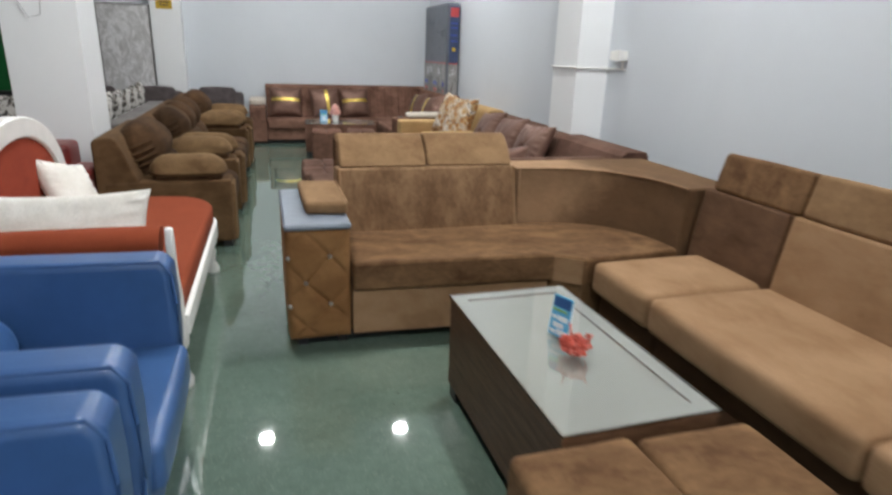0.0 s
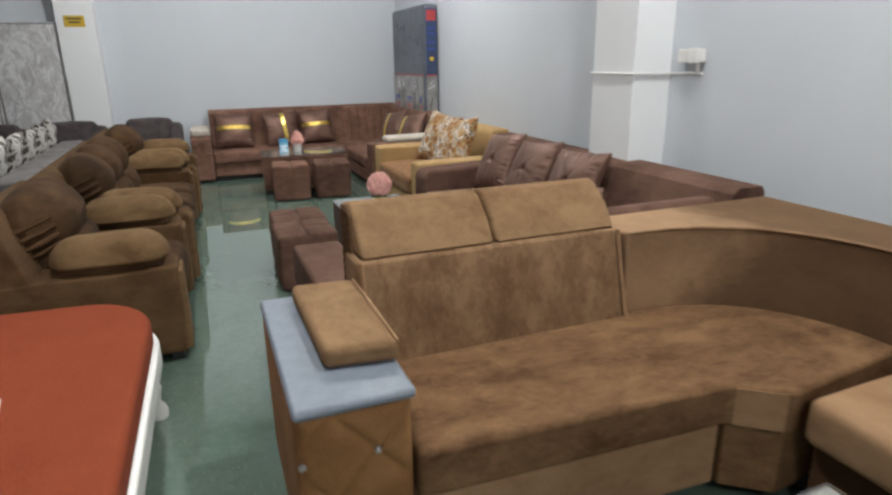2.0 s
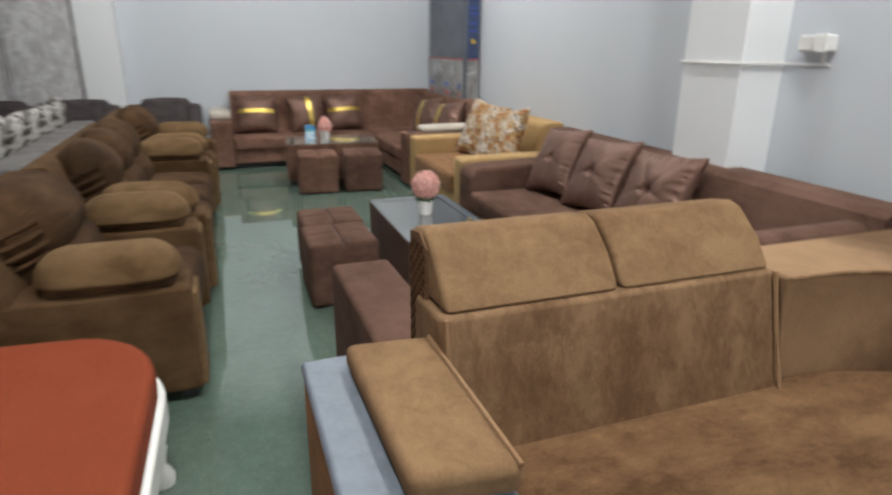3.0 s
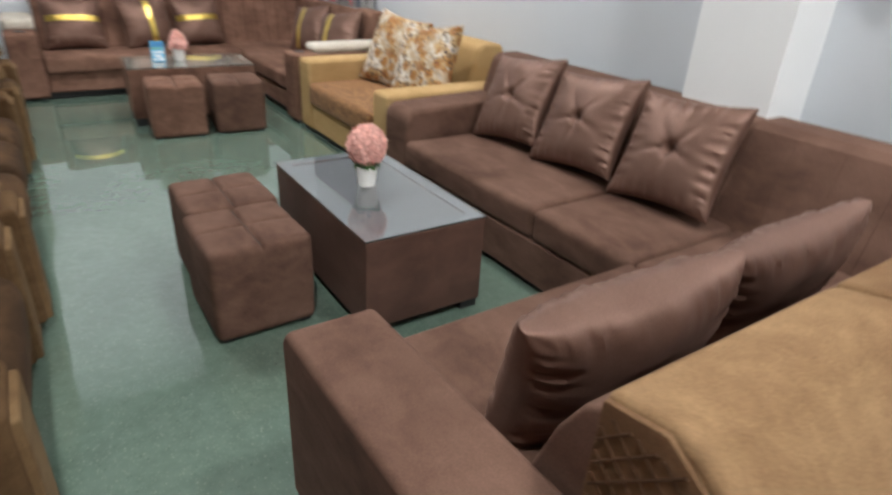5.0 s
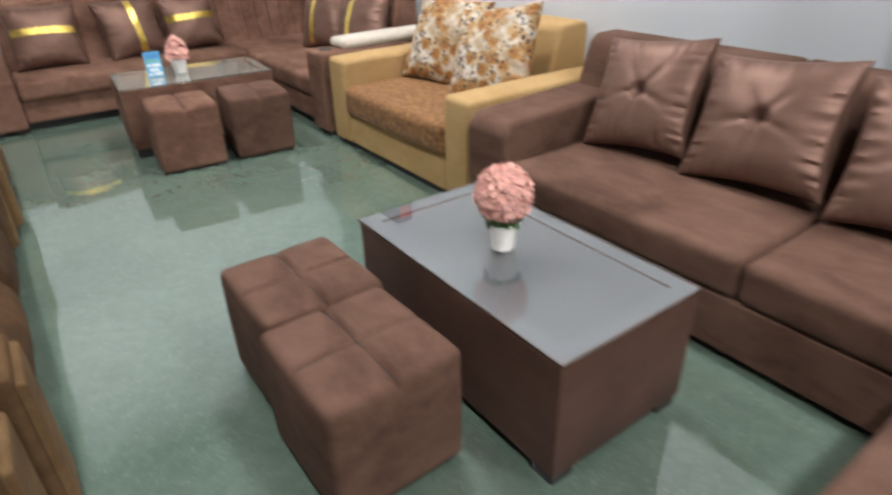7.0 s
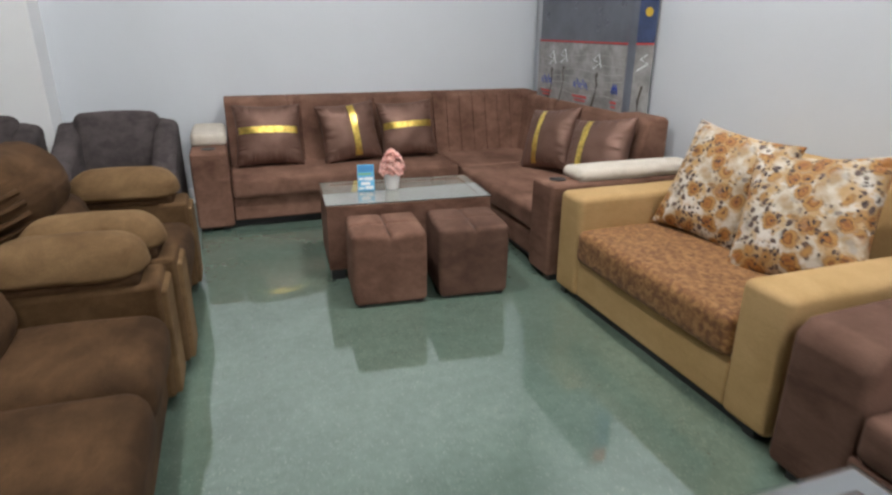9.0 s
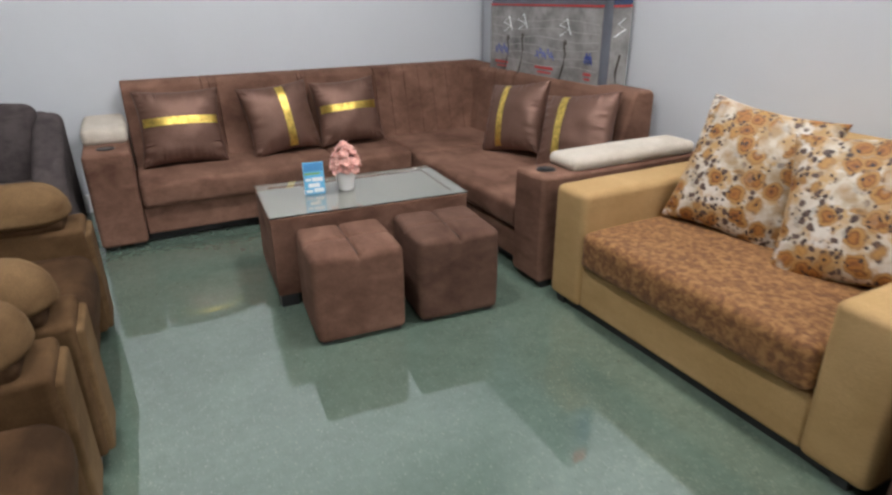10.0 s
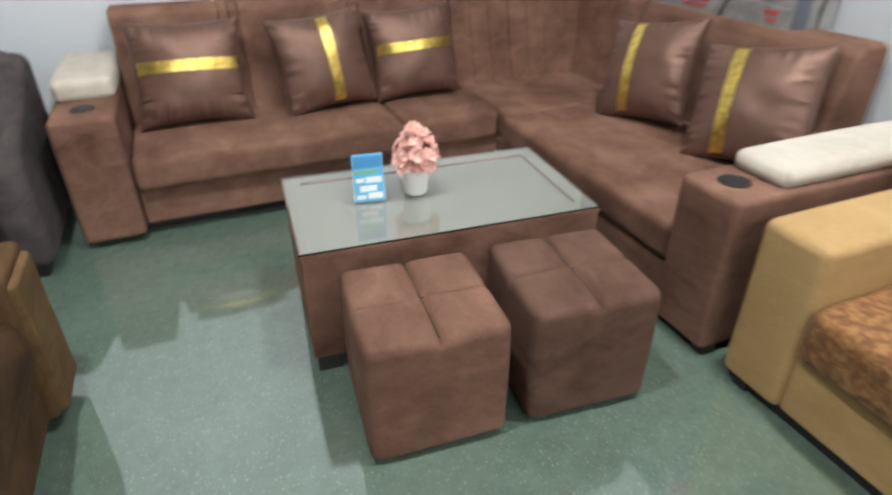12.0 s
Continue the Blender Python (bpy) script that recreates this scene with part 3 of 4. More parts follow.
def ottoman(x, y, w, d, h, turn, label, group, material, quartered=True):
    """A padded cube whose top is plain or sewn into four panels."""
    m = Matrix.Translation((x, y, 0)) @ Matrix.Rotation(radians(turn), 4, "Z")
    o = thing("ottoman", (x, y, 0), label, "ottoman", group)
    bm = softbox((-w / 2, -d / 2, 0.012), (w / 2, d / 2, h), 0.026, 0.006, 30 if quartered else 8, None, 0.0025)
    if quartered:
        for v in bm.verts:
            if v.co.z > h - 0.03:
                x0, y0 = v.co.x, v.co.y
                near = min(abs(x0), abs(y0))
                v.co.z -= 0.012 * math.exp(-(near / 0.006) ** 2) + 0.004 * math.exp(-(near / 0.022) ** 2) + 0.003 * math.exp(-math.hypot(x0, y0) ** 2 / 0.001)
    bmesh.ops.transform(bm, matrix=m, verts=bm.verts)
    part("body", bm, material, o)
    for a, b in (((-w / 2 + 0.02, 0), (w / 2 - 0.02, 0)), ((0, -d / 2 + 0.02), (0, d / 2 - 0.02))) if quartered else ():
        run = [(a[0] + (b[0] - a[0]) * k / 8, a[1] + (b[1] - a[1]) * k / 8) for k in range(9)]
        part("seam", tube([m @ Vector((x, y, h - 0.0105)) for x, y in run], 0.003, 6), M_SEAM, o)
    for sx in (-1, 1):
        for sy in (-1, 1):
            part("leg", block((sx * (w / 2 - 0.04) - 0.02, sy * (d / 2 - 0.04) - 0.02, 0), (sx * (w / 2 - 0.04) + 0.02, sy * (d / 2 - 0.04) + 0.02, 0.014), 0.002, m), M_BLACK, o)
    return o


glass_table("coffee_table", 1.28, 4.885, 1.812, 5.85, 0.422, -0.6, "dark brown boxed coffee table with a glass top", M_TABLE, legs=0.04)
ottoman(0.970, 5.312, 0.385, 0.40, 0.382, 1.0, "dark brown suede cube ottoman with a quartered top", "ottomans by the table", M_CHOC)
ottoman(0.990, 5.712, 0.375, 0.385, 0.382, 0.5, "dark brown suede cube ottoman with a quartered top", "ottomans by the table", M_CHOC)


def petals(centres, size, count, m, squash=1.0):
    """Many small cupped petals, each blossom turned outwards, as one mesh."""
    bm = bmesh.new()
    for c, outward in centres:
        q = Vector(outward).to_track_quat("Z", "Y").to_matrix()
        twist = random.random() * 6.28
        for k in range(count):
            a = twist + 2 * math.pi * k / count
            s = size * random.uniform(0.75, 1.2)
            rise = random.uniform(0.25, 0.9)
            d, e = Vector((math.cos(a), math.sin(a), rise)), Vector((-math.sin(a), math.cos(a), 0))
            pts = [Vector((0, 0, 0)), d * s * 0.6 - e * s * 0.45, d * s + Vector((0, 0, -0.1 * s)), d * s * 0.6 + e * s * 0.45]
            v = [bm.verts.new(m @ (Vector(c) + q @ p)) for p in pts]
            bm.faces.new(v)
    return bm


def shell(n, rx, rz, zc, low=-1.0, top=1.0, jitter=0.06, pinch=0.0):
    out = []
    for i in range(n):
        z = low + (top - low) * (i + 0.5) / n
        a = i * 2.39996
        r = math.sqrt(max(0, 1 - z * z)) * (1 - pinch * max(0, z))
        p = Vector((r * math.cos(a), r * math.sin(a), z))
        k = 1 + random.uniform(-jitter, jitter)
        out.append((Vector((p.x * rx * k, p.y * rx * k, zc + p.z * rz * k)), p))
    return out


def pot_plant(x, y, z, ball, label):
    m = Matrix.Translation((x, y, z))
    f = thing("flower_pot", (x, y, z), label, "flower pot", "flower pots")
    part("pot", turned([(0.034, 0), (0.038, 0.004), (0.048, 0.085), (0.050, 0.09), (0.046, 0.09), (0.042, 0.07)], 28, m), M_POT, f, "white tapered pot")
    if ball:
        part("core", turned([(0.02, 0.11), (0.05, 0.13), (0.066, 0.182), (0.05, 0.23), (0.02, 0.248)], 18, m), M_PINK, f)
        part("bloom_ball", petals(shell(420, 0.074, 0.076, 0.182), 0.019, 5, m), M_PINK, f, "dense ball of pink paper flowers", weighted=False)
        part("leaves", petals(shell(34, 0.045, 0.02, 0.105), 0.026, 3, m), M_LEAF, f, weighted=False)
    else:
        spots = []
        for i in range(300):
            up = random.random() ** 1.15
            r = (0.060 * (1 - up ** 2.4) + 0.010) * random.uniform(0.55, 1.08)
            a = i * 2.39996
            spots.append((Vector((r * math.cos(a), r * math.sin(a), 0.098 + 0.130 * up)), Vector((math.cos(a), math.sin(a), 0.2 + up))))
        part("bloom_bush", petals(spots, 0.0165, 5, m), M_PINK, f, "loose pink paper flowers", weighted=False)
        part("inner_bloom", petals([(c * 0.93 + Vector((0, 0, 0.006)), d) for c, d in spots[::3]], 0.017, 4, m), M_CORALPINK, f, weighted=False)
        part("stem", tube([(x, y, z + 0.05), (x + 0.002, y, z + 0.11), (x, y + 0.002, z + 0.20)], 0.006, 8), M_CORALPINK, f)


pot_plant(1.535, 5.395, 0.424, True, "ball of pink paper flowers in a white pot on the table")


def price_card(m, w, h, label, dark=False):
    """A folded printed card in a clear holder; unreadable writing stands as plain bars."""
    c = thing("price_card", m.translation, label, "card", "price cards")
    part("card", block((-w / 2, -0.003, 0), (w / 2, 0.003, h), 0.001, m), M_CARD, c)
    part("heading", block((-w * 0.45, -0.0045, h * 0.72), (w * 0.45, -0.003, h * 0.96), 0, m), M_NAVY if dark else M_SKY, c)
    part("bar", block((-w * 0.45, -0.0045, h * 0.62), (w * 0.3, -0.003, h * 0.67), 0, m), M_LIME, c)
    for i, (a, b, lo, hi) in enumerate(((-0.1, 0.42, 0.40, 0.52), (-0.42, -0.15, 0.42, 0.5), (-0.3, 0.25, 0.22, 0.34), (-0.05, 0.43, 0.06, 0.18), (-0.43, -0.12, 0.06, 0.14))):
        part("bar", block((a * w, -0.0045, lo * h), (b * w, -0.003, hi * h), 0, m), M_PAPER, c)
    part("stand", prism([(-0.003, 0.0), (0.05, 0.0), (0.05, 0.003), (0.003, 0.003), (0.003, h * 0.9), (0.0, h * 0.9)], "x", -w / 2, w / 2, 0, 1, m @ Matrix.Translation((0, 0.005, 0))), M_POT, c)
    return c


# ---- ochre two-seat sofa ----
love = thing("loveseat", (2.6, 7.06, 0), "ochre suede two-seat sofa with a mottled rust seat", "sofa")
part("base", softbox((2.172, 6.555, 0.035), (3.15, 7.61, 0.235), 0.02), M_OCHRE, love)
part("seat", softbox((2.145, 6.566, 0.235), (2.92, 7.602, 0.405), 0.035, 0.012, 6, None, 0.003), M_LEOPARD, love, "mottled rust velvet seat cushion")
for a, b in ((6.35, 6.562), (7.605, 7.812)):
    part("armrest", softbox((2.162, a, 0.03), (3.16, b, 0.56), 0.03, 0.006, 6, None, 0.003), M_OCHRE, love, "straight square armrest")
part("backrest", prism(lean(2.84, 3.19, 0.80, 0.36, 0, 0), "y", 6.56, 7.607, 0.025), M_OCHRE, love)
# added black block: the dark gap under the loveseat is only shade
part("under_shade", block((2.19, 6.40, 0.002), (3.10, 7.79, 0.05), 0.002), M_BLACK, love, "black block in place of the shade under the sofa")
feet(love, [(2.20, 6.43), (2.20, 7.74), (3.08, 6.43), (3.08, 7.74)], 0.05, 0.034)
cushion(pose(2.735, 7.30, 0.650, 68, 6, -78), 0.54, 0.56, 0.20, 21.0, "white cushion with orange and brown flowers", "floral cushions", False, M_FLORAL)
cushion(pose(2.70, 6.81, 0.640, 64, -8, -74), 0.54, 0.55, 0.20, 25.0, "white cushion with orange and brown flowers", "floral cushions", False, M_FLORAL)

# ---- cocoa corner sofa at the end wall ----
cor = thing("corner_sofa", (1.7, 9.6, 0), "cocoa brown velvet corner sofa with cup holders at the end wall", "sofa", "corner sofas")
part("base", softbox((0.51, 9.44, 0.06), (3.16, 10.20, 0.225), 0.015), M_COCOA, cor)
part("base", softbox((2.19, 8.12, 0.06), (3.16, 9.45, 0.225), 0.015), M_COCOA, cor)
part("seat", softbox((0.515, 9.40, 0.225), (1.69, 10.0, 0.365), 0.03, 0.008, 6, None, 0.003), M_COCOA, cor)
part("seat", softbox((1.70, 9.41, 0.225), (2.19, 10.0, 0.365), 0.03, 0.006, 5, None, 0.002), M_COCOA, cor)
part("seat", softbox((2.17, 8.13, 0.225), (2.98, 9.35, 0.365), 0.03, 0.008, 6, None, 0.003), M_COCOA, cor)
part("seat", softbox((2.20, 9.36, 0.225), (2.98, 10.0, 0.362), 0.03, 0.006, 5, None, 0.002), M_COCOA, cor)
back = [(y - 0.06, z) for y, z in lean(9.96, 10.27, 0.85, 0.34, 0, 0)]
for a, b in ((0.515, 0.983), (1.069, 1.603), (1.658, 2.163)):
    part("backrest", prism(back, "x", a, b, 0.012), M_COCOA, cor)
for i, a in enumerate((0.985, 1.028, 1.605, 1.632)):
    part("backrest_channel", prism(back, "x", a, a + (0.041 if i < 2 else 0.0255), 0.006), M_COCOA, cor)
for i in range(8):
    a = 2.165 + i * 0.117
    part("backrest_channel", prism(back, "x", a, a + 0.116, 0.010), M_COCOA, cor)
side = [(x - 0.02, z) for x, z in lean(2.93, 3.20, 0.835, 0.34, 0, 0)]
for i in range(6):
    a = 9.45 + i * 0.125
    part("backrest_channel", prism(side, "y", a, a + 0.123, 0.016), M_COCOA, cor)
part("backrest", prism(side, "y", 8.27, 9.445, 0.022), M_COCOA, cor)
for i, (lo, hi, cup, pad) in enumerate((
        ((0.265, 9.40, 0.03), (0.505, 10.18, 0.56), (0.385, 9.53), ((0.272, 9.66, 0.555), (0.502, 10.19, 0.648))),
        ((2.152, 7.890, 0.03), (3.16, 8.125, 0.56), (2.250, 8.008), ((2.335, 7.905, 0.555), (3.13, 8.11, 0.622))))):
    arm = part("armrest", softbox(lo, hi, 0.022, 0.004), M_COCOA, cor, "box armrest with a cup holder")
    part("cup_ring", turned([(0.036, hi[2] + 0.001), (0.047, hi[2] + 0.001), (0.047, hi[2] + 0.006), (0.04, hi[2] + 0.008), (0.038, hi[2] + 0.006)], 28, Matrix.Translation((*cup, 0))), M_BLACK, arm, "black cup holder")
    part("arm_pad", softbox(*pad, 0.028, 0.008), M_CREAM, arm, "cream padded arm top")
# two black blocks added to stand for the shade below the bases
part("under_shade", block((0.31, 9.52, 0.002), (3.10, 10.12, 0.08), 0.002), M_BLACK, cor, "black block in place of the shade under the sofa")
part("under_shade", block((2.24, 7.94, 0.002), (3.10, 9.52, 0.08), 0.002), M_BLACK, cor, "black block in place of the shade under the sofa")
feet(cor, [(0.32, 9.48), (0.45, 9.48), (1.4, 9.5), (2.25, 8.2), (2.2, 7.92), (3.05, 7.92), (0.32, 10.1)])


def ribbon_cushion(spot, w, h, t, seed, upright, at):
    c = thing("cushion", spot.translation, "brown satin cushion with a shiny gold band", "cushion", "gold-banded cushions")
    part("cover", pillow(w, h, t, spot, seed), M_SATIN, c)
    part("gold_band", band(w, h, t, spot, seed, at - 0.115, at + 0.115, upright), M_GOLD, c, "creased gold foil band", weighted=False)


ribbon_cushion(pose(0.808, 9.83, 0.590, 68, 0, 0) @ Matrix.Rotation(radians(-1), 4, "Z"), 0.50, 0.47, 0.20, 31.0, False, 0.10)
ribbon_cushion(pose(1.415, 9.81, 0.588, 70, 0, 6) @ Matrix.Rotation(radians(4), 4, "Z"), 0.47, 0.46, 0.19, 33.0, True, 0.12)
ribbon_cushion(pose(1.885, 9.83, 0.590, 70, 0, -2) @ Matrix.Rotation(radians(3), 4, "Z"), 0.46, 0.45, 0.18, 35.0, False, 0.10)
ribbon_cushion(pose(2.765, 9.05, 0.590, 66, 0, -74) @ Matrix.Rotation(radians(9), 4, "Z"), 0.46, 0.47, 0.19, 37.0, True, -0.26)
ribbon_cushion(pose(2.800, 8.47, 0.590, 64, 0, -72) @ Matrix.Rotation(radians(9), 4, "Z"), 0.48, 0.48, 0.20, 39.0, True, -0.32)

glass_table("coffee_table", 1.015, 8.258, 1.960, 8.792, 0.44, -4.2, "cocoa brown boxed coffee table with a glass top", M_COCOA, tray=M_TRAYWARM)
ottoman(1.262, 8.052, 0.378, 0.38, 0.39, -4.8, "cocoa brown suede cube ottoman with a quartered top", "ottomans by the table", M_COCOA)
ottoman(1.710, 8.022, 0.372, 0.38, 0.39, -6.0, "darker cocoa brown cube ottoman with a quartered top", "ottomans by the table", M_CHOC)
pot_plant(1.432, 8.545, 0.444, False, "loose pink paper flowers in a white pot on the table")
price_card(pose(1.272, 8.535, 0.444, -8, 0, -8), 0.098, 0.155, "blue printed price card standing on the table")

# ---- mattress stood against the side wall ----
mat = thing("mattress", (3.13, 9.2, 0), "tall mattress in a printed slate cover leaning on the wall", "mattress")
part("body", softbox((3.045, 8.56, 0.02), (3.23, 9.85, 2.09), 0.045, 0.006, 8), M_SLATE, mat)
part("printed_film", block((3.037, 8.60, 0.1), (3.0415, 9.82, 1.256), 0.001), M_GREYPRINT, mat, "grey printed plastic film")
part("stripe", block((3.035, 8.60, 1.260), (3.0415, 9.82, 1.272), 0.001), M_REDP, mat, "thin red line")
part("side_cover", block((3.07, 8.552, 1.275), (3.21, 8.5565, 2.04), 0.001), M_SLATEBLUE, mat, "navy printed side")
part("side_film", block((3.07, 8.552, 0.1), (3.21, 8.5565, 1.256), 0.001), M_GREYPRINT, mat)
part("side_stripe", block((3.07, 8.550, 1.260), (3.21, 8.5565, 1.272), 0.001), M_REDP, mat)
part("side_label", block((3.08, 8.548, 1.90), (3.20, 8.5515, 2.02), 0.001), M_REDP, mat, "red label")
part("label_dot", turned([(0.028, 0), (0.028, 0.003)], 20, pose(3.14, 8.551, 1.46, 90, 0, 0)), M_YELLOW, mat, "round yellow mark")
for z in (1.56, 1.64, 1.74, 1.80):
    part("bar", block((3.09, 8.549, z), (3.19, 8.5515, z + 0.025), 0), M_BLUEP, mat)
# faint rings printed over the slate cover
for i in range(26):
    y, z, r = random.uniform(8.66, 9.76), random.uniform(1.34, 2.02), random.uniform(0.018, 0.042)
    ringed = [(3.0395, y + r * math.cos(a), z + r * math.sin(a)) for a in [math.pi / 3 * k for k in range(7)]]
    part("printed_ring", tube(ringed, 0.003, 5), M_RINGPRINT, mat)
# stroke figures, scribbled marks and red bars on the grey film
for y, w in ((8.70, 0.035), (9.14, 0.10), (9.66, 0.085)):
    part("bar", block((3.034, y - w, 0.872), (3.0365, y + w, 0.888), 0), M_REDP, mat)
    part("bar", block((3.034, y - w * 0.8, 0.846), (3.0365, y + w * 0.7, 0.858), 0), M_REDP, mat)
    for k in range(5):
        a, b = y - w + w * 0.4 * k, 0.935 + 0.02 * (k % 2)
        part("printed_mark", tube([(3.0365, a, b), (3.0365, a + w * 0.25, b + 0.05), (3.0365, a + w * 0.4, b + 0.01), (3.0365, a + w * 0.1, b + 0.025)], 0.004, 5), M_BLUEP, mat)
for i, y in enumerate((8.93, 9.40, 9.58)):
    h = 0.02 * (i % 2)
    part("printed_line", tube([(3.0365, y + 0.05, 0.80), (3.0365, y + 0.01, 0.90), (3.0365, y - 0.01, 0.98), (3.0365, y + 0.01, 1.04 + h)], 0.006, 6), M_INK, mat)
    part("printed_spot", turned([(0.018, 0), (0.018, 0.003)], 14, pose(3.039, y, 1.05 + h, 0, -90, 0)), M_INK, mat)
    part("printed_line", tube([(3.0365, y + 0.05, 1.09 + h), (3.0365, y - 0.03, 1.13 + h), (3.0365, y + 0.06, 1.15 + h), (3.0365, y - 0.01, 1.19 + h), (3.0365, y - 0.05, 1.10 + h)], 0.0035, 5), M_PAPER, mat)
part("printed_line", tube([(3.13, 8.549, 0.80), (3.12, 8.549, 0.90), (3.145, 8.549, 1.00)], 0.006, 6), M_INK, mat)
part("printed_line", tube([(3.09, 8.549, 1.10), (3.17, 8.549, 1.14), (3.11, 8.549, 1.17), (3.16, 8.549, 1.20)], 0.0035, 5), M_PAPER, mat)
for i in range(6):
    z = 0.90 + 0.055 * i
    part("film_crease", tube([(3.0375, 8.62 + 0.2 * k, z + 0.012 * math.sin(1.7 * k + i)) for k in range(7)], 0.0022, 4), M_FILMFOLD, mat)

# ---- near tan velvet corner sofa ----
tan = thing("corner_sofa", (1.8, 2.7, 0), "tan brown velvet corner sofa with headrests and a buttoned arm", "sofa", "corner sofas")
part("base", prism([(0.845, 2.618), (1.878, 2.565), (1.90, 3.38), (0.845, 3.38)], "z", 0.06, 0.30, 0.012), M_TANPALE, tan)
part("backrest", prism([(-y, z) for y, z in [(-3.10, 0.42), (-3.195, 0.80), (-3.40, 0.785), (-3.43, 0.1), (-3.12, 0.1)]], "x", 0.845, 1.905, 0.02), M_TANMID, tan)
for a, b in ((0.862, 1.365), (1.373, 1.895)):
    rest = part("headrest", prism([(3.20, 0.80), (3.26, 0.885), (3.345, 0.958), (3.385, 0.968), (3.475, 0.950), (3.482, 0.60), (3.44, 0.58), (3.415, 0.79)], "x", a, b, 0.016), M_TAN, tan, "sloping padded headrest")
    if a < 1:
        part("end_cap", prism([(3.33, 0.60), (3.33, 0.925), (3.385, 0.958), (3.468, 0.943), (3.474, 0.61)], "x", a - 0.006, a + 0.004, 0.002), M_TANMID, rest, "diamond-stitched end panel")
        for k in range(13):
            y, z = (3.34 + 0.035 * k, 0.61) if k < 4 else (3.34, 0.61 + 0.035 * (k - 3))
            run = min(3.464 - y, 0.93 - z)
            if run > 0.01:
                part("stitch", tube([(a - 0.007, y, z), (a - 0.007, y + run, z + run)], 0.0024, 5), M_TANSHADE, rest)
                part("stitch", tube([(a - 0.007, 6.804 - y, z), (a - 0.007, 6.804 - y - run, z + run)], 0.0024, 5), M_TANSHADE, rest)
# corner piece: wedge seat and curved back
arc = []
for i in range(17):
    s = math.pi / 2 * i / 16
    arc.append((1.925 + 0.69 * math.sin(s) ** 0.85, 2.49 + 0.66 * max(0, math.cos(s)) ** 0.85))
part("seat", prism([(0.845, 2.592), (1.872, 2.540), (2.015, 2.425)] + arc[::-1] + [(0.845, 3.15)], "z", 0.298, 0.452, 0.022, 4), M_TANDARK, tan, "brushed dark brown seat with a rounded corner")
part("corner_front", prism([(1.888, 2.5305), (2.006, 2.4355), (2.004, 2.4330), (1.886, 2.5280)], "z", 0.306, 0.440, 0), M_TANPALE, tan, "pale quilted patch")
part("corner_base", prism([(1.885, 2.553), (2.022, 2.443)] + arc[::-1], "z", 0.06, 0.300, 0.008), M_TANDARK, tan)
# the dark right half is the curve's shade put into the cloth colour
part("corner_back", prism(arc + [(2.95, 2.49), (2.95, 3.42), (1.90, 3.42)], "z", 0.06, 0.785, 0.015), M_TANSIDESHADE, tan, "curved corner backrest")
part("corner_piping", tube([(x - 0.004, y - 0.004, 0.782) for x, y in arc], 0.006, 6), M_TANMID, tan)
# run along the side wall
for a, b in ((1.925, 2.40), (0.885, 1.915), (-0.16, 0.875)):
    # base darker than the cloth: shade below the seat put into its colour
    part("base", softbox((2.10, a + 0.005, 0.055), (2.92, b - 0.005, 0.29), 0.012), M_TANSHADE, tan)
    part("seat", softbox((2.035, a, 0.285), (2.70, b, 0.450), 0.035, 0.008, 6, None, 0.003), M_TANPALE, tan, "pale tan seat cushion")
outline = [(2.64, 0.42), (2.70, 0.80), (2.90, 0.785), (2.93, 0.1), (2.66, 0.1)]
for i, (a, b) in enumerate(((1.90, 2.47), (0.95, 1.89), (-0.15, 0.94))):
    # the first backrest is coloured darker for the shade by the corner
    part("backrest", prism(outline, "y", a, b, 0.02), M_TANBACKSHADE if i == 0 else M_TANPALE, tan)
for i, (a, b) in enumerate(((1.86, 2.41), (1.33, 1.85), (0.60, 1.32), (-0.12, 0.59))):
    tilt = Matrix.Translation((2.70, 0, 0.80)) @ Matrix.Rotation(radians(14), 4, "Y") @ Matrix.Translation((-2.70, 0, -0.80))
    # the first headrest takes a darker velvet for that same shade
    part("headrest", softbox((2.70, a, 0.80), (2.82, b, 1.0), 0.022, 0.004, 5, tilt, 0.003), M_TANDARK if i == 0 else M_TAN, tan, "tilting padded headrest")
# the arm by the aisle: a diamond-buttoned front under a silver top
X0, X1, Y0, Y1 = 0.532, 0.838, 2.592, 3.36
arm = part("armrest", softbox((X0, Y0 + 0.02, 0.06), (X1, Y1, 0.630), 0.03, 0.004), M_QUILT, tan, "ochre quilted armrest")
bm = bmesh.new()
nx, nz = 40, 60
sheet = []
for i in range(nx + 1):
    col = []
    for j in range(nz + 1):
        u, v = i / nx, j / nz
        x, z = X0 + 0.006 + (X1 - X0 - 0.012) * u, 0.065 + 0.565 * v
        a, b = (x - 0.622) / 0.115, (z - 0.36) / (0.130 if z > 0.36 else 0.115)
        d = min(abs((a + b + 1) % 2 - 1), abs((a - b + 1) % 2 - 1))
        edge = min(u, 1 - u, v * 1.7, (1 - v) * 1.7)
        y = Y0 + 0.026 - 0.030 * (1 - math.exp(-edge / 0.05)) * (0.35 + 0.65 * (1 - math.exp(-d / 0.13)))
        col.append(bm.verts.new((x, y, z)))
    sheet.append(col)
for p, q in zip(sheet, sheet[1:]):
    for j in range(nz):
        bm.faces.new((p[j], q[j], q[j + 1], p[j + 1]))
rear = [bm.verts.new((x, Y0 + 0.03, z)) for x, z in ((X0 + 0.006, 0.065), (X1 - 0.006, 0.065), (X1 - 0.006, 0.63), (X0 + 0.006, 0.63))]
bm.faces.new(rear)
part("buttoned_front", bm, M_QUILT, arm, "diamond-quilted front", weighted=False)
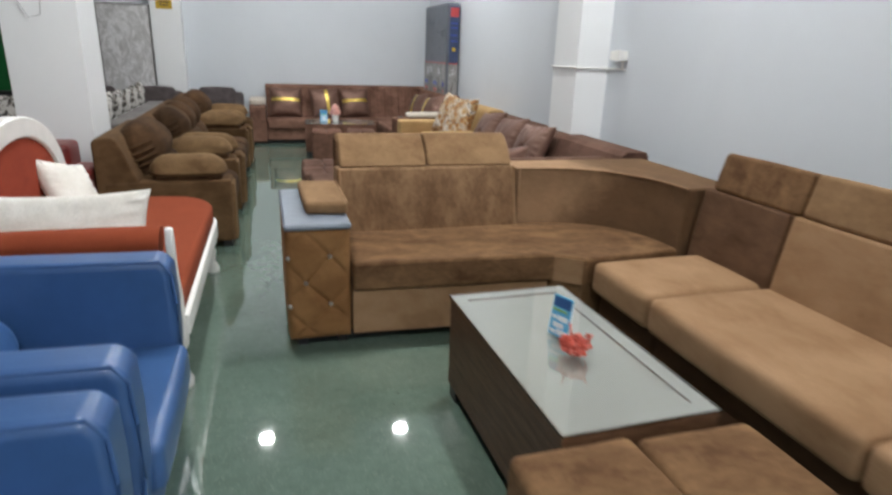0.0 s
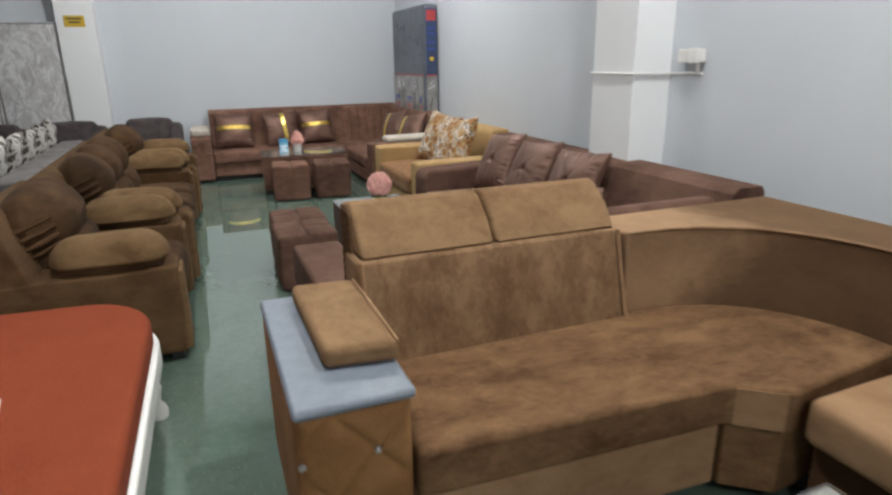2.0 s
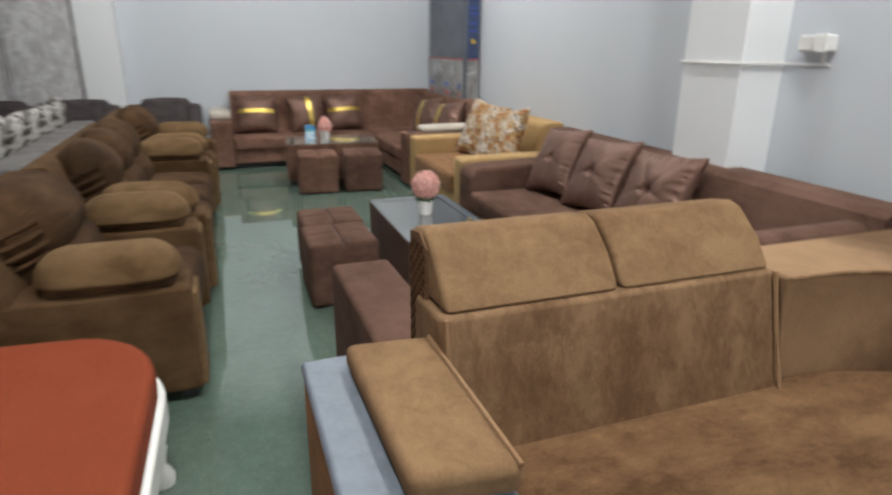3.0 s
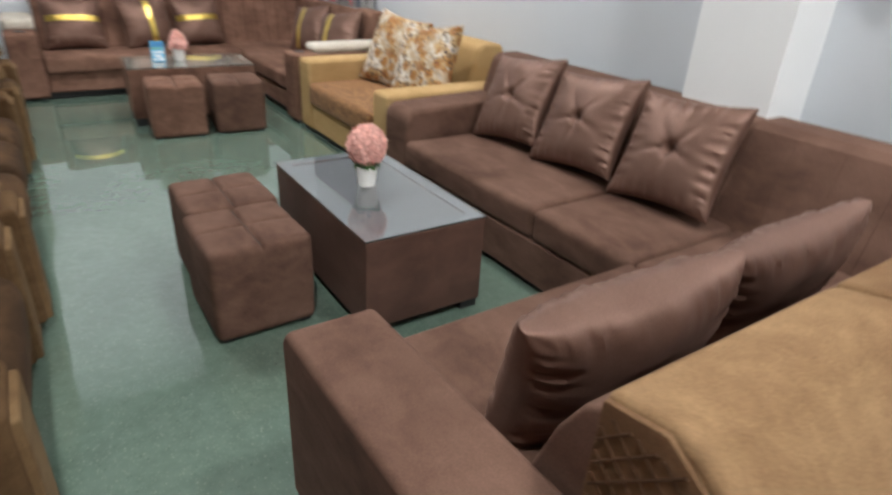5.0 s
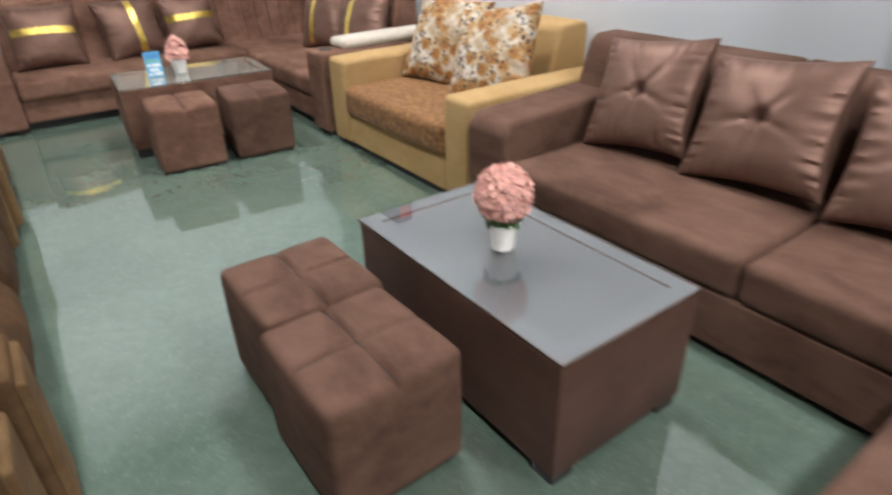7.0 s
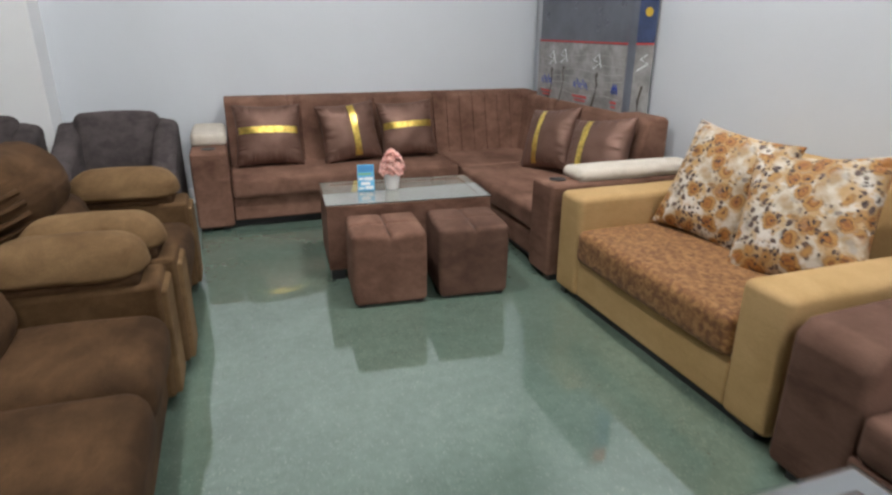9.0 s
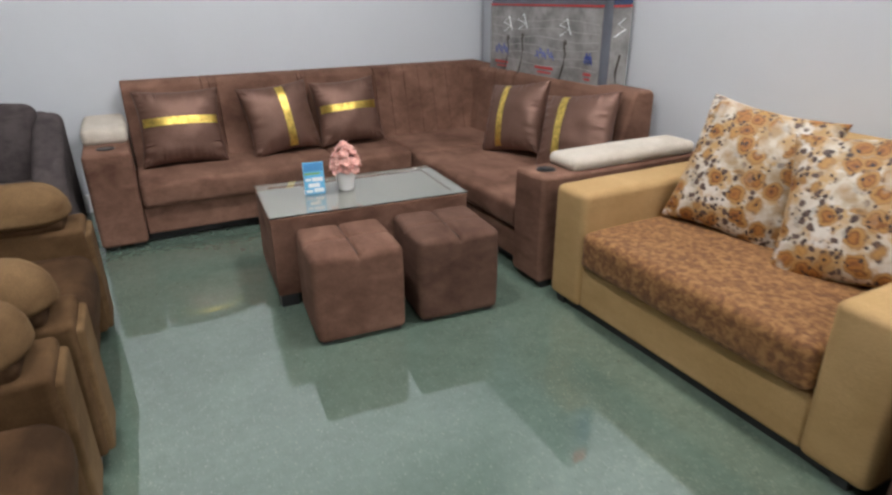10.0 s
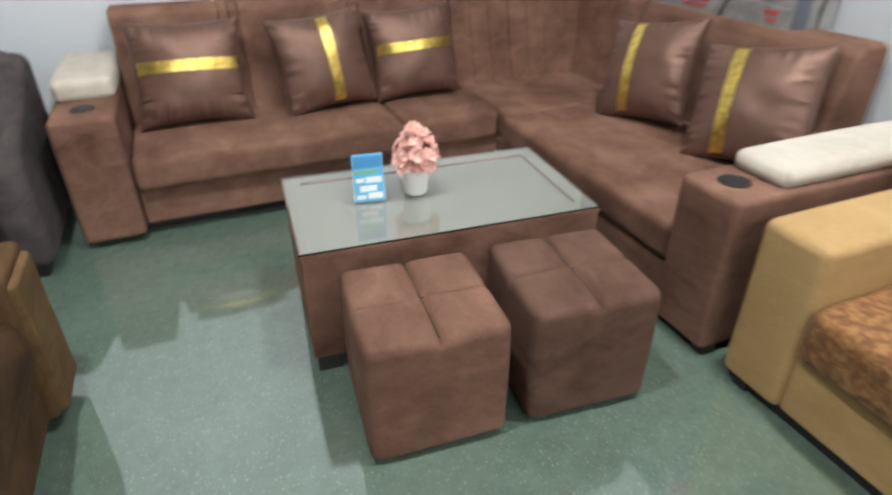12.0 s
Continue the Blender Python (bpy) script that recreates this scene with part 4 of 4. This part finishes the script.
for a, b in ((-0.68, 1), (1, 1), (0, 0), (-0.68, -1), (1, -1)):
    x, z = 0.622 + 0.115 * a, 0.36 + (0.130 if b > 0 else 0.115) * b
    part("button", turned([(0.011, 0), (0.011, 0.005), (0.006, 0.011), (0.001, 0.012)], 12, pose(x, Y0 + 0.014, z, 90, 0, 0)), M_STEEL, arm, "clear crystal button")
part("arm_top", prism([(X0 - 0.004, Y0 - 0.008), (X1 + 0.004, Y0 - 0.008), (X1 + 0.004, Y1), (X0 - 0.004, Y1)], "z", 0.625, 0.655, 0.014, 3), M_SILVER, arm, "silver-grey leatherette arm top")
part("arm_cushion", prism([(0.640, 2.765), (0.846, 2.735), (0.846, 3.28), (0.632, 3.30)], "z", 0.655, 0.718, 0.022, 4), M_TAN, arm, "loose tan arm cushion")
for x in (0.858, 1.898):
    part("piping", tube([(x, 3.095, 0.45), (x, 3.14, 0.60), (x, 3.185, 0.795)], 0.007, 6), M_TANPALE, tan)
part("piping", tube([(0.843, 2.745, 0.714), (0.843, 3.0, 0.716), (0.842, 3.27, 0.715)], 0.006, 6), M_TANPALE, arm)
# shade under the tan sofa, built as black blocks
part("under_shade", block((0.60, 2.72, 0.002), (1.86, 3.36, 0.09), 0.002), M_BLACK, tan, "black block in place of the shade under the sofa")
part("under_shade", block((2.18, -0.10, 0.002), (2.88, 3.30, 0.09), 0.002), M_BLACK, tan, "black block in place of the shade under the sofa")
feet(tan, [(0.60, 2.70), (0.80, 2.70), (1.7, 2.68), (2.3, 2.3), (2.3, 1.2), (2.3, 0.2), (2.85, 3.3)], 0.05, 0.062)

glass_table("coffee_table", 1.190, 1.082, 1.705, 2.080, 0.465, 0.8, "dark brown boxed coffee table with a frosted glass top", cloth("walnut_laminate", (0.115, 0.062, 0.034), (0.065, 0.033, 0.018), 5, 0.4, 0.0, 120, stretch=(1, 1, 8)), tray=M_TRAYWARM)
ottoman(1.222, 0.885, 0.37, 0.38, 0.44, 0.5, "tan velvet cube ottoman with a plain padded top", "tan ottomans", M_TANDARK, False)
ottoman(1.598, 0.868, 0.375, 0.38, 0.44, -0.5, "tan velvet cube ottoman with a plain padded top", "tan ottomans", M_TANDARK, False)
price_card(pose(1.450, 1.625, 0.469, -8, 0, -68), 0.085, 0.15, "blue printed price card standing on the table", True)
posy = thing("paper_flowers", (1.440, 1.48, 0.469), "coral paper flowers lying loose on the table", "flowers")
part("blossom", petals([(p * 1.0 + Vector((0, 0, 0)), d) for p, d in shell(40, 0.038, 0.026, 0.038, -0.2, 1.0, 0.35)], 0.018, 4, Matrix.Translation((1.440, 1.48, 0.469))), M_CORAL, posy, weighted=False)
for i in range(9):
    a = i * 0.7
    part("stem", tube([(1.440 + 0.02 * math.cos(a), 1.48 + 0.02 * math.sin(a), 0.477), (1.440 + 0.05 * math.cos(a), 1.48 + 0.06 * math.sin(a), 0.50 + 0.03 * (i % 3))], 0.004, 6), M_CORAL, posy)


# ---- olive-brown armchairs and sofa on the other side of the aisle ----
def puffy_seat(name, y0, y1, x, seats, label):
    s = thing(name, (x - 0.45, (y0 + y1) / 2, 0), label, "sofa" if seats > 1 else "armchair", "olive-brown suite")
    front, rear = x, x - 0.87
    arm = 0.23
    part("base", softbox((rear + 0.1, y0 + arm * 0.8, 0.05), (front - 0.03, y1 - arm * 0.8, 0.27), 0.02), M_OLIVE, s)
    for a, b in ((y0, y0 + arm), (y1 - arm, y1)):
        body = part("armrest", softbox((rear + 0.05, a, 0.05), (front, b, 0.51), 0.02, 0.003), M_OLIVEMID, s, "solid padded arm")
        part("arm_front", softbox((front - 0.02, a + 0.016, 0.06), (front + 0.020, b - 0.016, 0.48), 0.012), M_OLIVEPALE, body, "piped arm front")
        part("arm_pillow", softbox((front - 0.53, a - 0.005, 0.455), (front - 0.045, b + 0.015, 0.668), 0.10, 0.016, 6, None, 0.006, flat=0.30), M_OLIVEPALE, body, "puffed pale arm pillow")
        # dark slab that stands in for the shade beneath the arm pillow
        part("pillow_shade", softbox((front - 0.51, a + 0.015, 0.495), (front - 0.06, b - 0.015, 0.56), 0.03), M_OLIVE, body)
    w = (y1 - y0 - 2 * arm) / seats
    for i in range(seats):
        a = y0 + arm + i * w
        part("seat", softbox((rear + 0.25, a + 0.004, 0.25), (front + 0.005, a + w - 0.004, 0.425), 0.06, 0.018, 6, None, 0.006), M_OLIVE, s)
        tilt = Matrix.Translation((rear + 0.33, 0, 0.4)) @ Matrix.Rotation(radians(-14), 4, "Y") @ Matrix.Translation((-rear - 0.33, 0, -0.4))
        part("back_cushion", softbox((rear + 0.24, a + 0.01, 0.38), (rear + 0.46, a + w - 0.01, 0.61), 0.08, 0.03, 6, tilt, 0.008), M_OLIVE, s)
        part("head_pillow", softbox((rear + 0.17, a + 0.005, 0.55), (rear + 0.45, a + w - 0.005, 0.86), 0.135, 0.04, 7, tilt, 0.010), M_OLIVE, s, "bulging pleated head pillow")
        for e, sgn in ((a + 0.14, -1), (a + w - 0.14, 1)):
            for k in range(7):
                phi = radians(-42 + 16 * k)
                bow = [tilt @ Vector((rear + 0.315 + (0.160 + 0.0003 * th) * math.cos(phi) * math.cos(radians(th)), e + sgn * (0.150 + 0.0004 * th) * math.cos(phi) * math.sin(radians(th)), 0.705 + 0.165 * math.sin(phi) - 0.0004 * th)) for th in (50, 70, 90, 110, 128)]
                part("pleat", tube(bow, 0.013, 6), M_OLIVE, s)
    part("back_frame", prism([(rear, 0.05), (rear, 0.78), (rear + 0.03, 0.81), (rear + 0.13, 0.81), (rear + 0.16, 0.79), (rear + 0.27, 0.50), (rear + 0.27, 0.05)], "y", y0 + 0.003, y1 - 0.003, 0.016), M_OLIVEMID, s)
    feet(s, [(front - 0.06, y0 + 0.07), (front - 0.06, y1 - 0.07), (rear + 0.12, y0 + 0.07), (rear + 0.12, y1 - 0.07)], 0.06, 0.055)
    return s


puffy_seat("armchair", 4.36, 5.46, 0.222, 1, "olive-brown suede armchair with puffed arm pillows")
puffy_seat("sofa", 5.49, 7.47, 0.265, 3, "olive-brown suede three-seat sofa with puffed arm pillows")
puffy_seat("armchair", 7.50, 8.56, 0.30, 1, "olive-brown suede armchair with puffed arm pillows")
price_card(pose(-0.15, 6.50, 0.435, -38, 0, 55), 0.10, 0.17, "blue printed price card leaning on the sofa seat")

# ---- blue leatherette sofas ----
def blue_sofa(y0, y1):
    s = thing("sofa", (-0.3, (y0 + y1) / 2, 0), "blue leatherette sofa with high padded arms", "sofa", "blue sofas")
    part("base", softbox((-0.78, y0 + 0.06, 0.07), (0.11, y1 - 0.06, 0.27), 0.03), M_BLUE, s)
    part("seat", softbox((-0.55, y0 + 0.13, 0.25), (0.16, y1 - 0.13, 0.405), 0.03, 0.010), M_BLUE, s)
    for a, b in ((y0, y0 + 0.15), (y1 - 0.15, y1)):
        arm = part("armrest", prism([(-0.78, 0.09), (0.07, 0.09), (0.120, 0.22), (0.136, 0.40), (0.138, 0.56), (0.134, 0.68), (0.105, 0.722), (-0.78, 0.742)], "y", a, b, 0.03, 4), M_BLUE, s, "high padded arm")
        part("piping", tube([(0.080, a + 0.016, 0.12), (0.124, a + 0.012, 0.24), (0.138, a + 0.012, 0.40), (0.140, a + 0.012, 0.56), (0.134, a + 0.012, 0.67), (0.10, a + 0.014, 0.718), (-0.5, a + 0.012, 0.729)], 0.0055, 8), M_BLUE, arm)
    part("backrest", prism([(-0.80, 0.1), (-0.86, 0.86), (-0.80, 0.90), (-0.66, 0.88), (-0.50, 0.40), (-0.50, 0.1)], "y", y0 + 0.02, y1 - 0.02, 0.04), M_BLUE, s)
    part("lumbar_roll", softbox((-0.56, y0 + 0.16, 0.39), (-0.33, y1 - 0.16, 0.60), 0.10, 0.02), M_BLUE, s)
    feet(s, [(0.05, y0 + 0.1), (0.05, y1 - 0.1), (-0.7, y0 + 0.1), (-0.7, y1 - 0.1)], 0.045, 0.095)


blue_sofa(1.24, 2.13)
blue_sofa(0.28, 1.17)

# ---- orange daybed with a white carved frame ----
bed = thing("daybed", (-0.3, 3.4, 0), "orange daybed with a white carved frame and arched back", "daybed")
ring = [(0.108, 2.36)] + [(0.128 - 0.30 * (1 - math.cos(a)) , 3.80 + 0.34 * math.sin(a)) for a in [math.pi / 2 * i / 8 for i in range(9)]] + [(-0.66, 4.18), (-0.66, 2.36)]
part("rail", prism([(x * 1.02 + 0.016, y + (0.012 if y > 3 else 0)) for x, y in ring], "z", 0.255, 0.355, 0.015), M_WHITE, bed, "white lacquered rail")
part("mattress", prism(ring, "z", 0.345, 0.46, 0.03, 4), M_ORANGE, bed, "orange upholstered seat")
part("bolster", tube([(-0.70, 2.335, 0.675), (-0.69, 2.335, 0.677), (0.03, 2.335, 0.677), (0.055, 2.335, 0.675)], 0.075, 22), M_ORANGE, bed, "round orange bolster")
part("end_panel", softbox((-0.68, 2.295, 0.36), (0.05, 2.375, 0.63), 0.02, 0.008), M_RUST, bed, "padded red end panel")


def carved_leg(x, y, top):
    prof = [(0.036, 0.0), (0.040, 0.03), (0.030, 0.055), (0.016, 0.075), (0.020, 0.11), (0.027, 0.14), (0.018, 0.17), (0.034, 0.20), (0.038, 0.24), (0.03, top)]
    part("leg", turned(prof, 16, Matrix.Translation((x, y, 0))), M_WHITE, bed, "white turned leg")


carved_leg(0.075, 2.40, 0.32)
carved_leg(0.095, 3.86, 0.3)
carved_leg(-0.62, 2.40, 0.32)
carved_leg(-0.62, 4.02, 0.3)
part("end_scroll", prism([(2.30, 0.24), (2.29, 0.42), (2.30, 0.52), (2.278, 0.60), (2.272, 0.70), (2.292, 0.752), (2.318, 0.752), (2.335, 0.70), (2.335, 0.60), (2.36, 0.52), (2.40, 0.42), (2.43, 0.24)], "x", 0.078, 0.108, 0.010), M_WHITE, bed, "white carved end scroll")
part("end_scroll", prism([(2.30, 0.24), (2.29, 0.42), (2.30, 0.52), (2.278, 0.60), (2.272, 0.70), (2.292, 0.752), (2.318, 0.752), (2.335, 0.70), (2.335, 0.60), (2.36, 0.52), (2.40, 0.42), (2.43, 0.24)], "x", -0.755, -0.702, 0.012), M_WHITE, bed, "white carved end scroll")
outer, inner = [], []
for i in range(25):
    a = math.pi * i / 24
    outer.append((3.08 - 0.68 * math.cos(a), 0.52 + 0.565 * max(0, math.sin(a)) ** 0.75))
    inner.append((3.08 - 0.58 * math.cos(a), 0.52 + 0.465 * max(0, math.sin(a)) ** 0.75))
part("back_arch", prism([(2.40, 0.35)] + outer + [(3.76, 0.35), (3.66, 0.35)] + inner[::-1] + [(2.50, 0.35)], "x", -0.70, -0.62, 0.012), M_WHITE, bed, "white arched back frame")
part("back_panel", prism([(2.50, 0.36)] + inner + [(3.66, 0.36)], "x", -0.675, -0.635, 0.008), M_RUST, bed, "red padded back panel")
part("back_button", turned([(0.018, 0), (0.018, 0.006), (0.008, 0.014)], 14, pose(-0.635, 3.40, 0.76, 0, 90, 0)), M_WHITE, bed)
cushion(pose(-0.35, 2.47, 0.645, 76, 0, 0), 0.72, 0.44, 0.15, 51.0, "long white cotton cushion on the daybed", "white cushions", False, M_PILLOW)
cushion(pose(-0.525, 3.42, 0.635, 64, 0, 80) @ Matrix.Rotation(radians(-16), 4, "Z"), 0.40, 0.40, 0.14, 53.0, "square white cotton cushion on the daybed", "white cushions", False, M_PILLOW)

# ---- maroon sofa behind the daybed ----
red = thing("sofa", (-1.3, 4.4, 0), "maroon leatherette sofa beside the free pillar", "sofa")
part("base", softbox((-2.1, 4.14, 0.06), (-0.76, 4.66, 0.40), 0.03), M_RED, red)
part("backrest", softbox((-2.15, 4.42, 0.1), (-0.80, 4.71, 0.76), 0.035, 0.008), M_RED, red)
part("headrest", softbox((-1.9, 4.44, 0.74), (-1.15, 4.68, 0.85), 0.05, 0.01), M_RED, red)
part("armrest", softbox((-0.92, 4.14, 0.06), (-0.665, 4.70, 0.60), 0.035, 0.006), M_RED, red)
feet(red, [(-0.78, 4.2), (-2.0, 4.2), (-0.78, 4.62), (-2.0, 4.62)], 0.05, 0.065)


# ---- charcoal chairs along the end wall ----
def tub_chair(x0, x1, y0, y1, label, wide=False):
    c = thing("armchair", ((x0 + x1) / 2, (y0 + y1) / 2, 0), label, "armchair", "charcoal chairs")
    part("base", softbox((x0 + 0.12, y0 + 0.05, 0.05), (x1 - 0.12, y1 - 0.05, 0.26), 0.02), M_GREY, c)
    part("seat", softbox((x0 + 0.13, y0 + 0.01, 0.24), (x1 - 0.13, y1 - 0.16, 0.40), 0.04, 0.012), M_GREY, c)
    tilt = Matrix.Translation((0, y1 - 0.2, 0.35)) @ Matrix.Rotation(radians(-10), 4, "X") @ Matrix.Translation((0, 0.2 - y1, -0.35))
    part("back_cushion", softbox((x0 + 0.12, y1 - 0.26, 0.36), (x1 - 0.12, y1 - 0.12, 0.80), 0.045, 0.016, 5, tilt, 0.005), M_GREY, c)
    part("backrest", softbox((x0 + 0.05, y1 - 0.14, 0.05), (x1 - 0.05, y1, 0.74), 0.05), M_GREY, c)
    for a, b in ((x0, x0 + 0.15), (x1 - 0.15, x1)):
        part("armrest", prism([(y0, 0.05), (y0, 0.47), (y0 + 0.06, 0.53), (y1 - 0.3, 0.66), (y1 - 0.12, 0.74), (y1, 0.72), (y1, 0.05)], "x", a, b, 0.05, 4), M_GREY, c, "sloping padded arm")
    feet(c, [(x0 + 0.07, y0 + 0.06), (x1 - 0.07, y0 + 0.06), (x0 + 0.07, y1 - 0.06), (x1 - 0.07, y1 - 0.06)], 0.05, 0.055)
    return c


tub_chair(-0.56, 0.19, 9.22, 9.94, "charcoal suede tub armchair against the end wall")
tub_chair(-1.40, -0.66, 9.22, 9.94, "charcoal suede tub armchair against the end wall")
tub_chair(-2.62, -1.46, 9.20, 9.94, "wide charcoal suede chair against the end wall")
price_card(pose(-1.98, 9.55, 0.42, -10, 0, 10), 0.11, 0.17, "blue printed price card on the chair seat")

ledge = thing("sofa", (-1.3, 7.6, 0), "low grey suede sofa standing back to back with the olive suite", "sofa")
part("backrest", softbox((-1.02, 6.3, 0.05), (-0.80, 8.95, 0.67), 0.03, 0.004), M_LEDGE, ledge)
part("base", softbox((-1.75, 6.3, 0.05), (-1.02, 8.95, 0.24), 0.02), M_LEDGE, ledge)
part("seat", softbox((-1.78, 6.5, 0.24), (-1.03, 8.75, 0.40), 0.04, 0.012), M_GREY, ledge)
part("armrest", softbox((-1.78, 6.28, 0.05), (-0.82, 6.5, 0.52), 0.03), M_LEDGE, ledge)
part("armrest", softbox((-1.78, 8.75, 0.05), (-0.82, 8.97, 0.52), 0.03), M_LEDGE, ledge)
for i, y in enumerate((6.85, 7.32, 7.80, 8.27, 8.72)):
    cushion(pose(-1.13, y, 0.655, 70, 5 - 4 * i, 96 + 180), 0.52, 0.52, 0.18, 61.0 + i, "black and white patterned cushion on the grey sofa", "patterned cushions", False, M_MONO)

# ---- plastic-wrapped mattresses by the end wall ----
for a, b in ((-2.40, -1.75), (-1.747, -1.03)):
    w = thing("mattress", ((a + b) / 2, 10.1, 0), "upright mattress wrapped in crumpled clear plastic", "mattress", "wrapped mattresses")
    part("body", softbox((a, 10.02, 0.0), (b, 10.24, 1.94), 0.03, 0.006, 14, None, 0.012), M_WRAP, w)
    part("edge_tape", tube([(a + 0.02, 10.015, 0.05), (a + 0.02, 10.012, 1.0), (a + 0.02, 10.015, 1.92), (b - 0.02, 10.015, 1.92), (b - 0.02, 10.012, 1.0), (b - 0.02, 10.015, 0.05)], 0.005, 6), M_INK, w, "dark piped edge")

# ---- green door and black sofa beyond the free pillar ----
door = tagged(new("door_1"), "closed green painted metal door with cross ribs", "door", kind="structure")
door.location = (-3.55, NORTH - 0.05, 0)
part("door_leaf", block((-4.2, NORTH - 0.05, 0), (-2.93, NORTH, 2.5), 0.004), M_DOOR, door)
for z in (0.9, 1.35, 1.8, 2.3):
    part("rib", block((-4.18, NORTH - 0.075, z), (-2.95, NORTH - 0.05, z + 0.05), 0.004), M_DOOR, door)
part("brace", tube([(-3.4, NORTH - 0.06, 1.4), (-2.98, NORTH - 0.06, 2.25)], 0.02, 8), M_DOOR, door)
part("bolt", tube([(-3.08, NORTH - 0.08, 1.55), (-3.08, NORTH - 0.08, 1.72)], 0.015, 8), M_BLACK, door)
part("jamb", block((-2.93, NORTH - 0.03, 0), (-2.80, NORTH, 2.6), 0.003), M_BEIGEW, door, "beige door surround")
dark = thing("sofa", (-3.1, 8.0, 0), "black leatherette sofa near the green door", "sofa")
part("base", softbox((-4.2, 7.7, 0.05), (-1.95, 8.5, 0.36), 0.04), M_BLACK, dark)
part("backrest", softbox((-4.2, 8.4, 0.05), (-1.95, 8.66, 0.80), 0.06, 0.01), M_BLACK, dark)
part("armrest", softbox((-2.2, 7.65, 0.05), (-1.95, 8.6, 0.58), 0.06, 0.01), M_BLACK, dark)
part("armrest", softbox((-4.3, 7.65, 0.05), (-4.05, 8.6, 0.58), 0.06, 0.01), M_BLACK, dark)
cushion(pose(-2.52, 8.28, 0.58, 66, 5, 6), 0.50, 0.44, 0.16, 71.0, "black and white patterned cushion on the black sofa", "patterned cushions", False, M_MONO)

# ---- switch boxes, conduit and sign ----
sw = thing("switch_box", (3.2, 4.33, 1.44), "white surface-mounted switch box on the wall", "switch box", "switch boxes")
part("box", block((3.175, 4.19, 1.41), (3.238, 4.36, 1.485), 0.008), M_POT, sw)
part("plate", block((3.170, 4.27, 1.416), (3.175, 4.355, 1.479), 0.002), M_WHITE, sw)
part("socket", block((3.15, 4.185, 1.405), (3.175, 4.25, 1.49), 0.006), M_POT, sw)
part("drop_pipe", tube([(3.225, 4.24, 1.41), (3.225, 4.24, 1.345)], 0.011, 8), M_POT, sw)
sw2 = thing("switch_box", (3.2, 4.98, 1.40), "white surface-mounted switch box beyond the pillar", "switch box", "switch boxes")
part("box", block((3.17, 4.96, 1.33), (3.238, 5.06, 1.42), 0.008), M_POT, sw2)
part("upper_box", block((3.18, 4.97, 1.44), (3.238, 5.05, 1.51), 0.008), M_POT, sw2)
pipe = thing("conduit", (3.1, 4.6, 1.35), "thin white cable conduit round the pillar", "conduit")
part("pipe", tube([(3.225, 4.20, 1.345), (3.225, 4.462, 1.345), (3.21, 4.465, 1.345), (2.945, 4.465, 1.345), (2.935, 4.475, 1.345), (2.935, 4.905, 1.345), (2.945, 4.922, 1.345), (3.22, 4.922, 1.345)], 0.0075, 8), M_POT, pipe)
sg = thing("sign", (-0.83, 9.97, 1.95), "small yellow sign plate on the pillar", "sign")
part("plate", block((-0.935, 9.968, 1.885), (-0.72, 9.979, 2.01), 0.002), M_YELLOW, sg)
for z, w in ((1.965, 0.08), (1.925, 0.06)):
    part("bar", block((-0.828 - w, 9.966, z), (-0.828 + w, 9.9678, z + 0.018), 0), M_INK, sg)
cable = thing("cable", (-1.0, 4.74, 2.0), "loose thin cable hanging on the pillar", "cable")
part("wire", tube([(-1.08, 4.742, 4.0), (-1.07, 4.74, 2.4), (-1.05, 4.735, 1.68), (-0.99, 4.73, 1.56), (-0.92, 4.735, 1.58), (-0.90, 4.74, 1.75), (-0.91, 4.74, 2.6), (-0.91, 4.742, 4.0)], 0.003, 6), M_CABLE, cable)
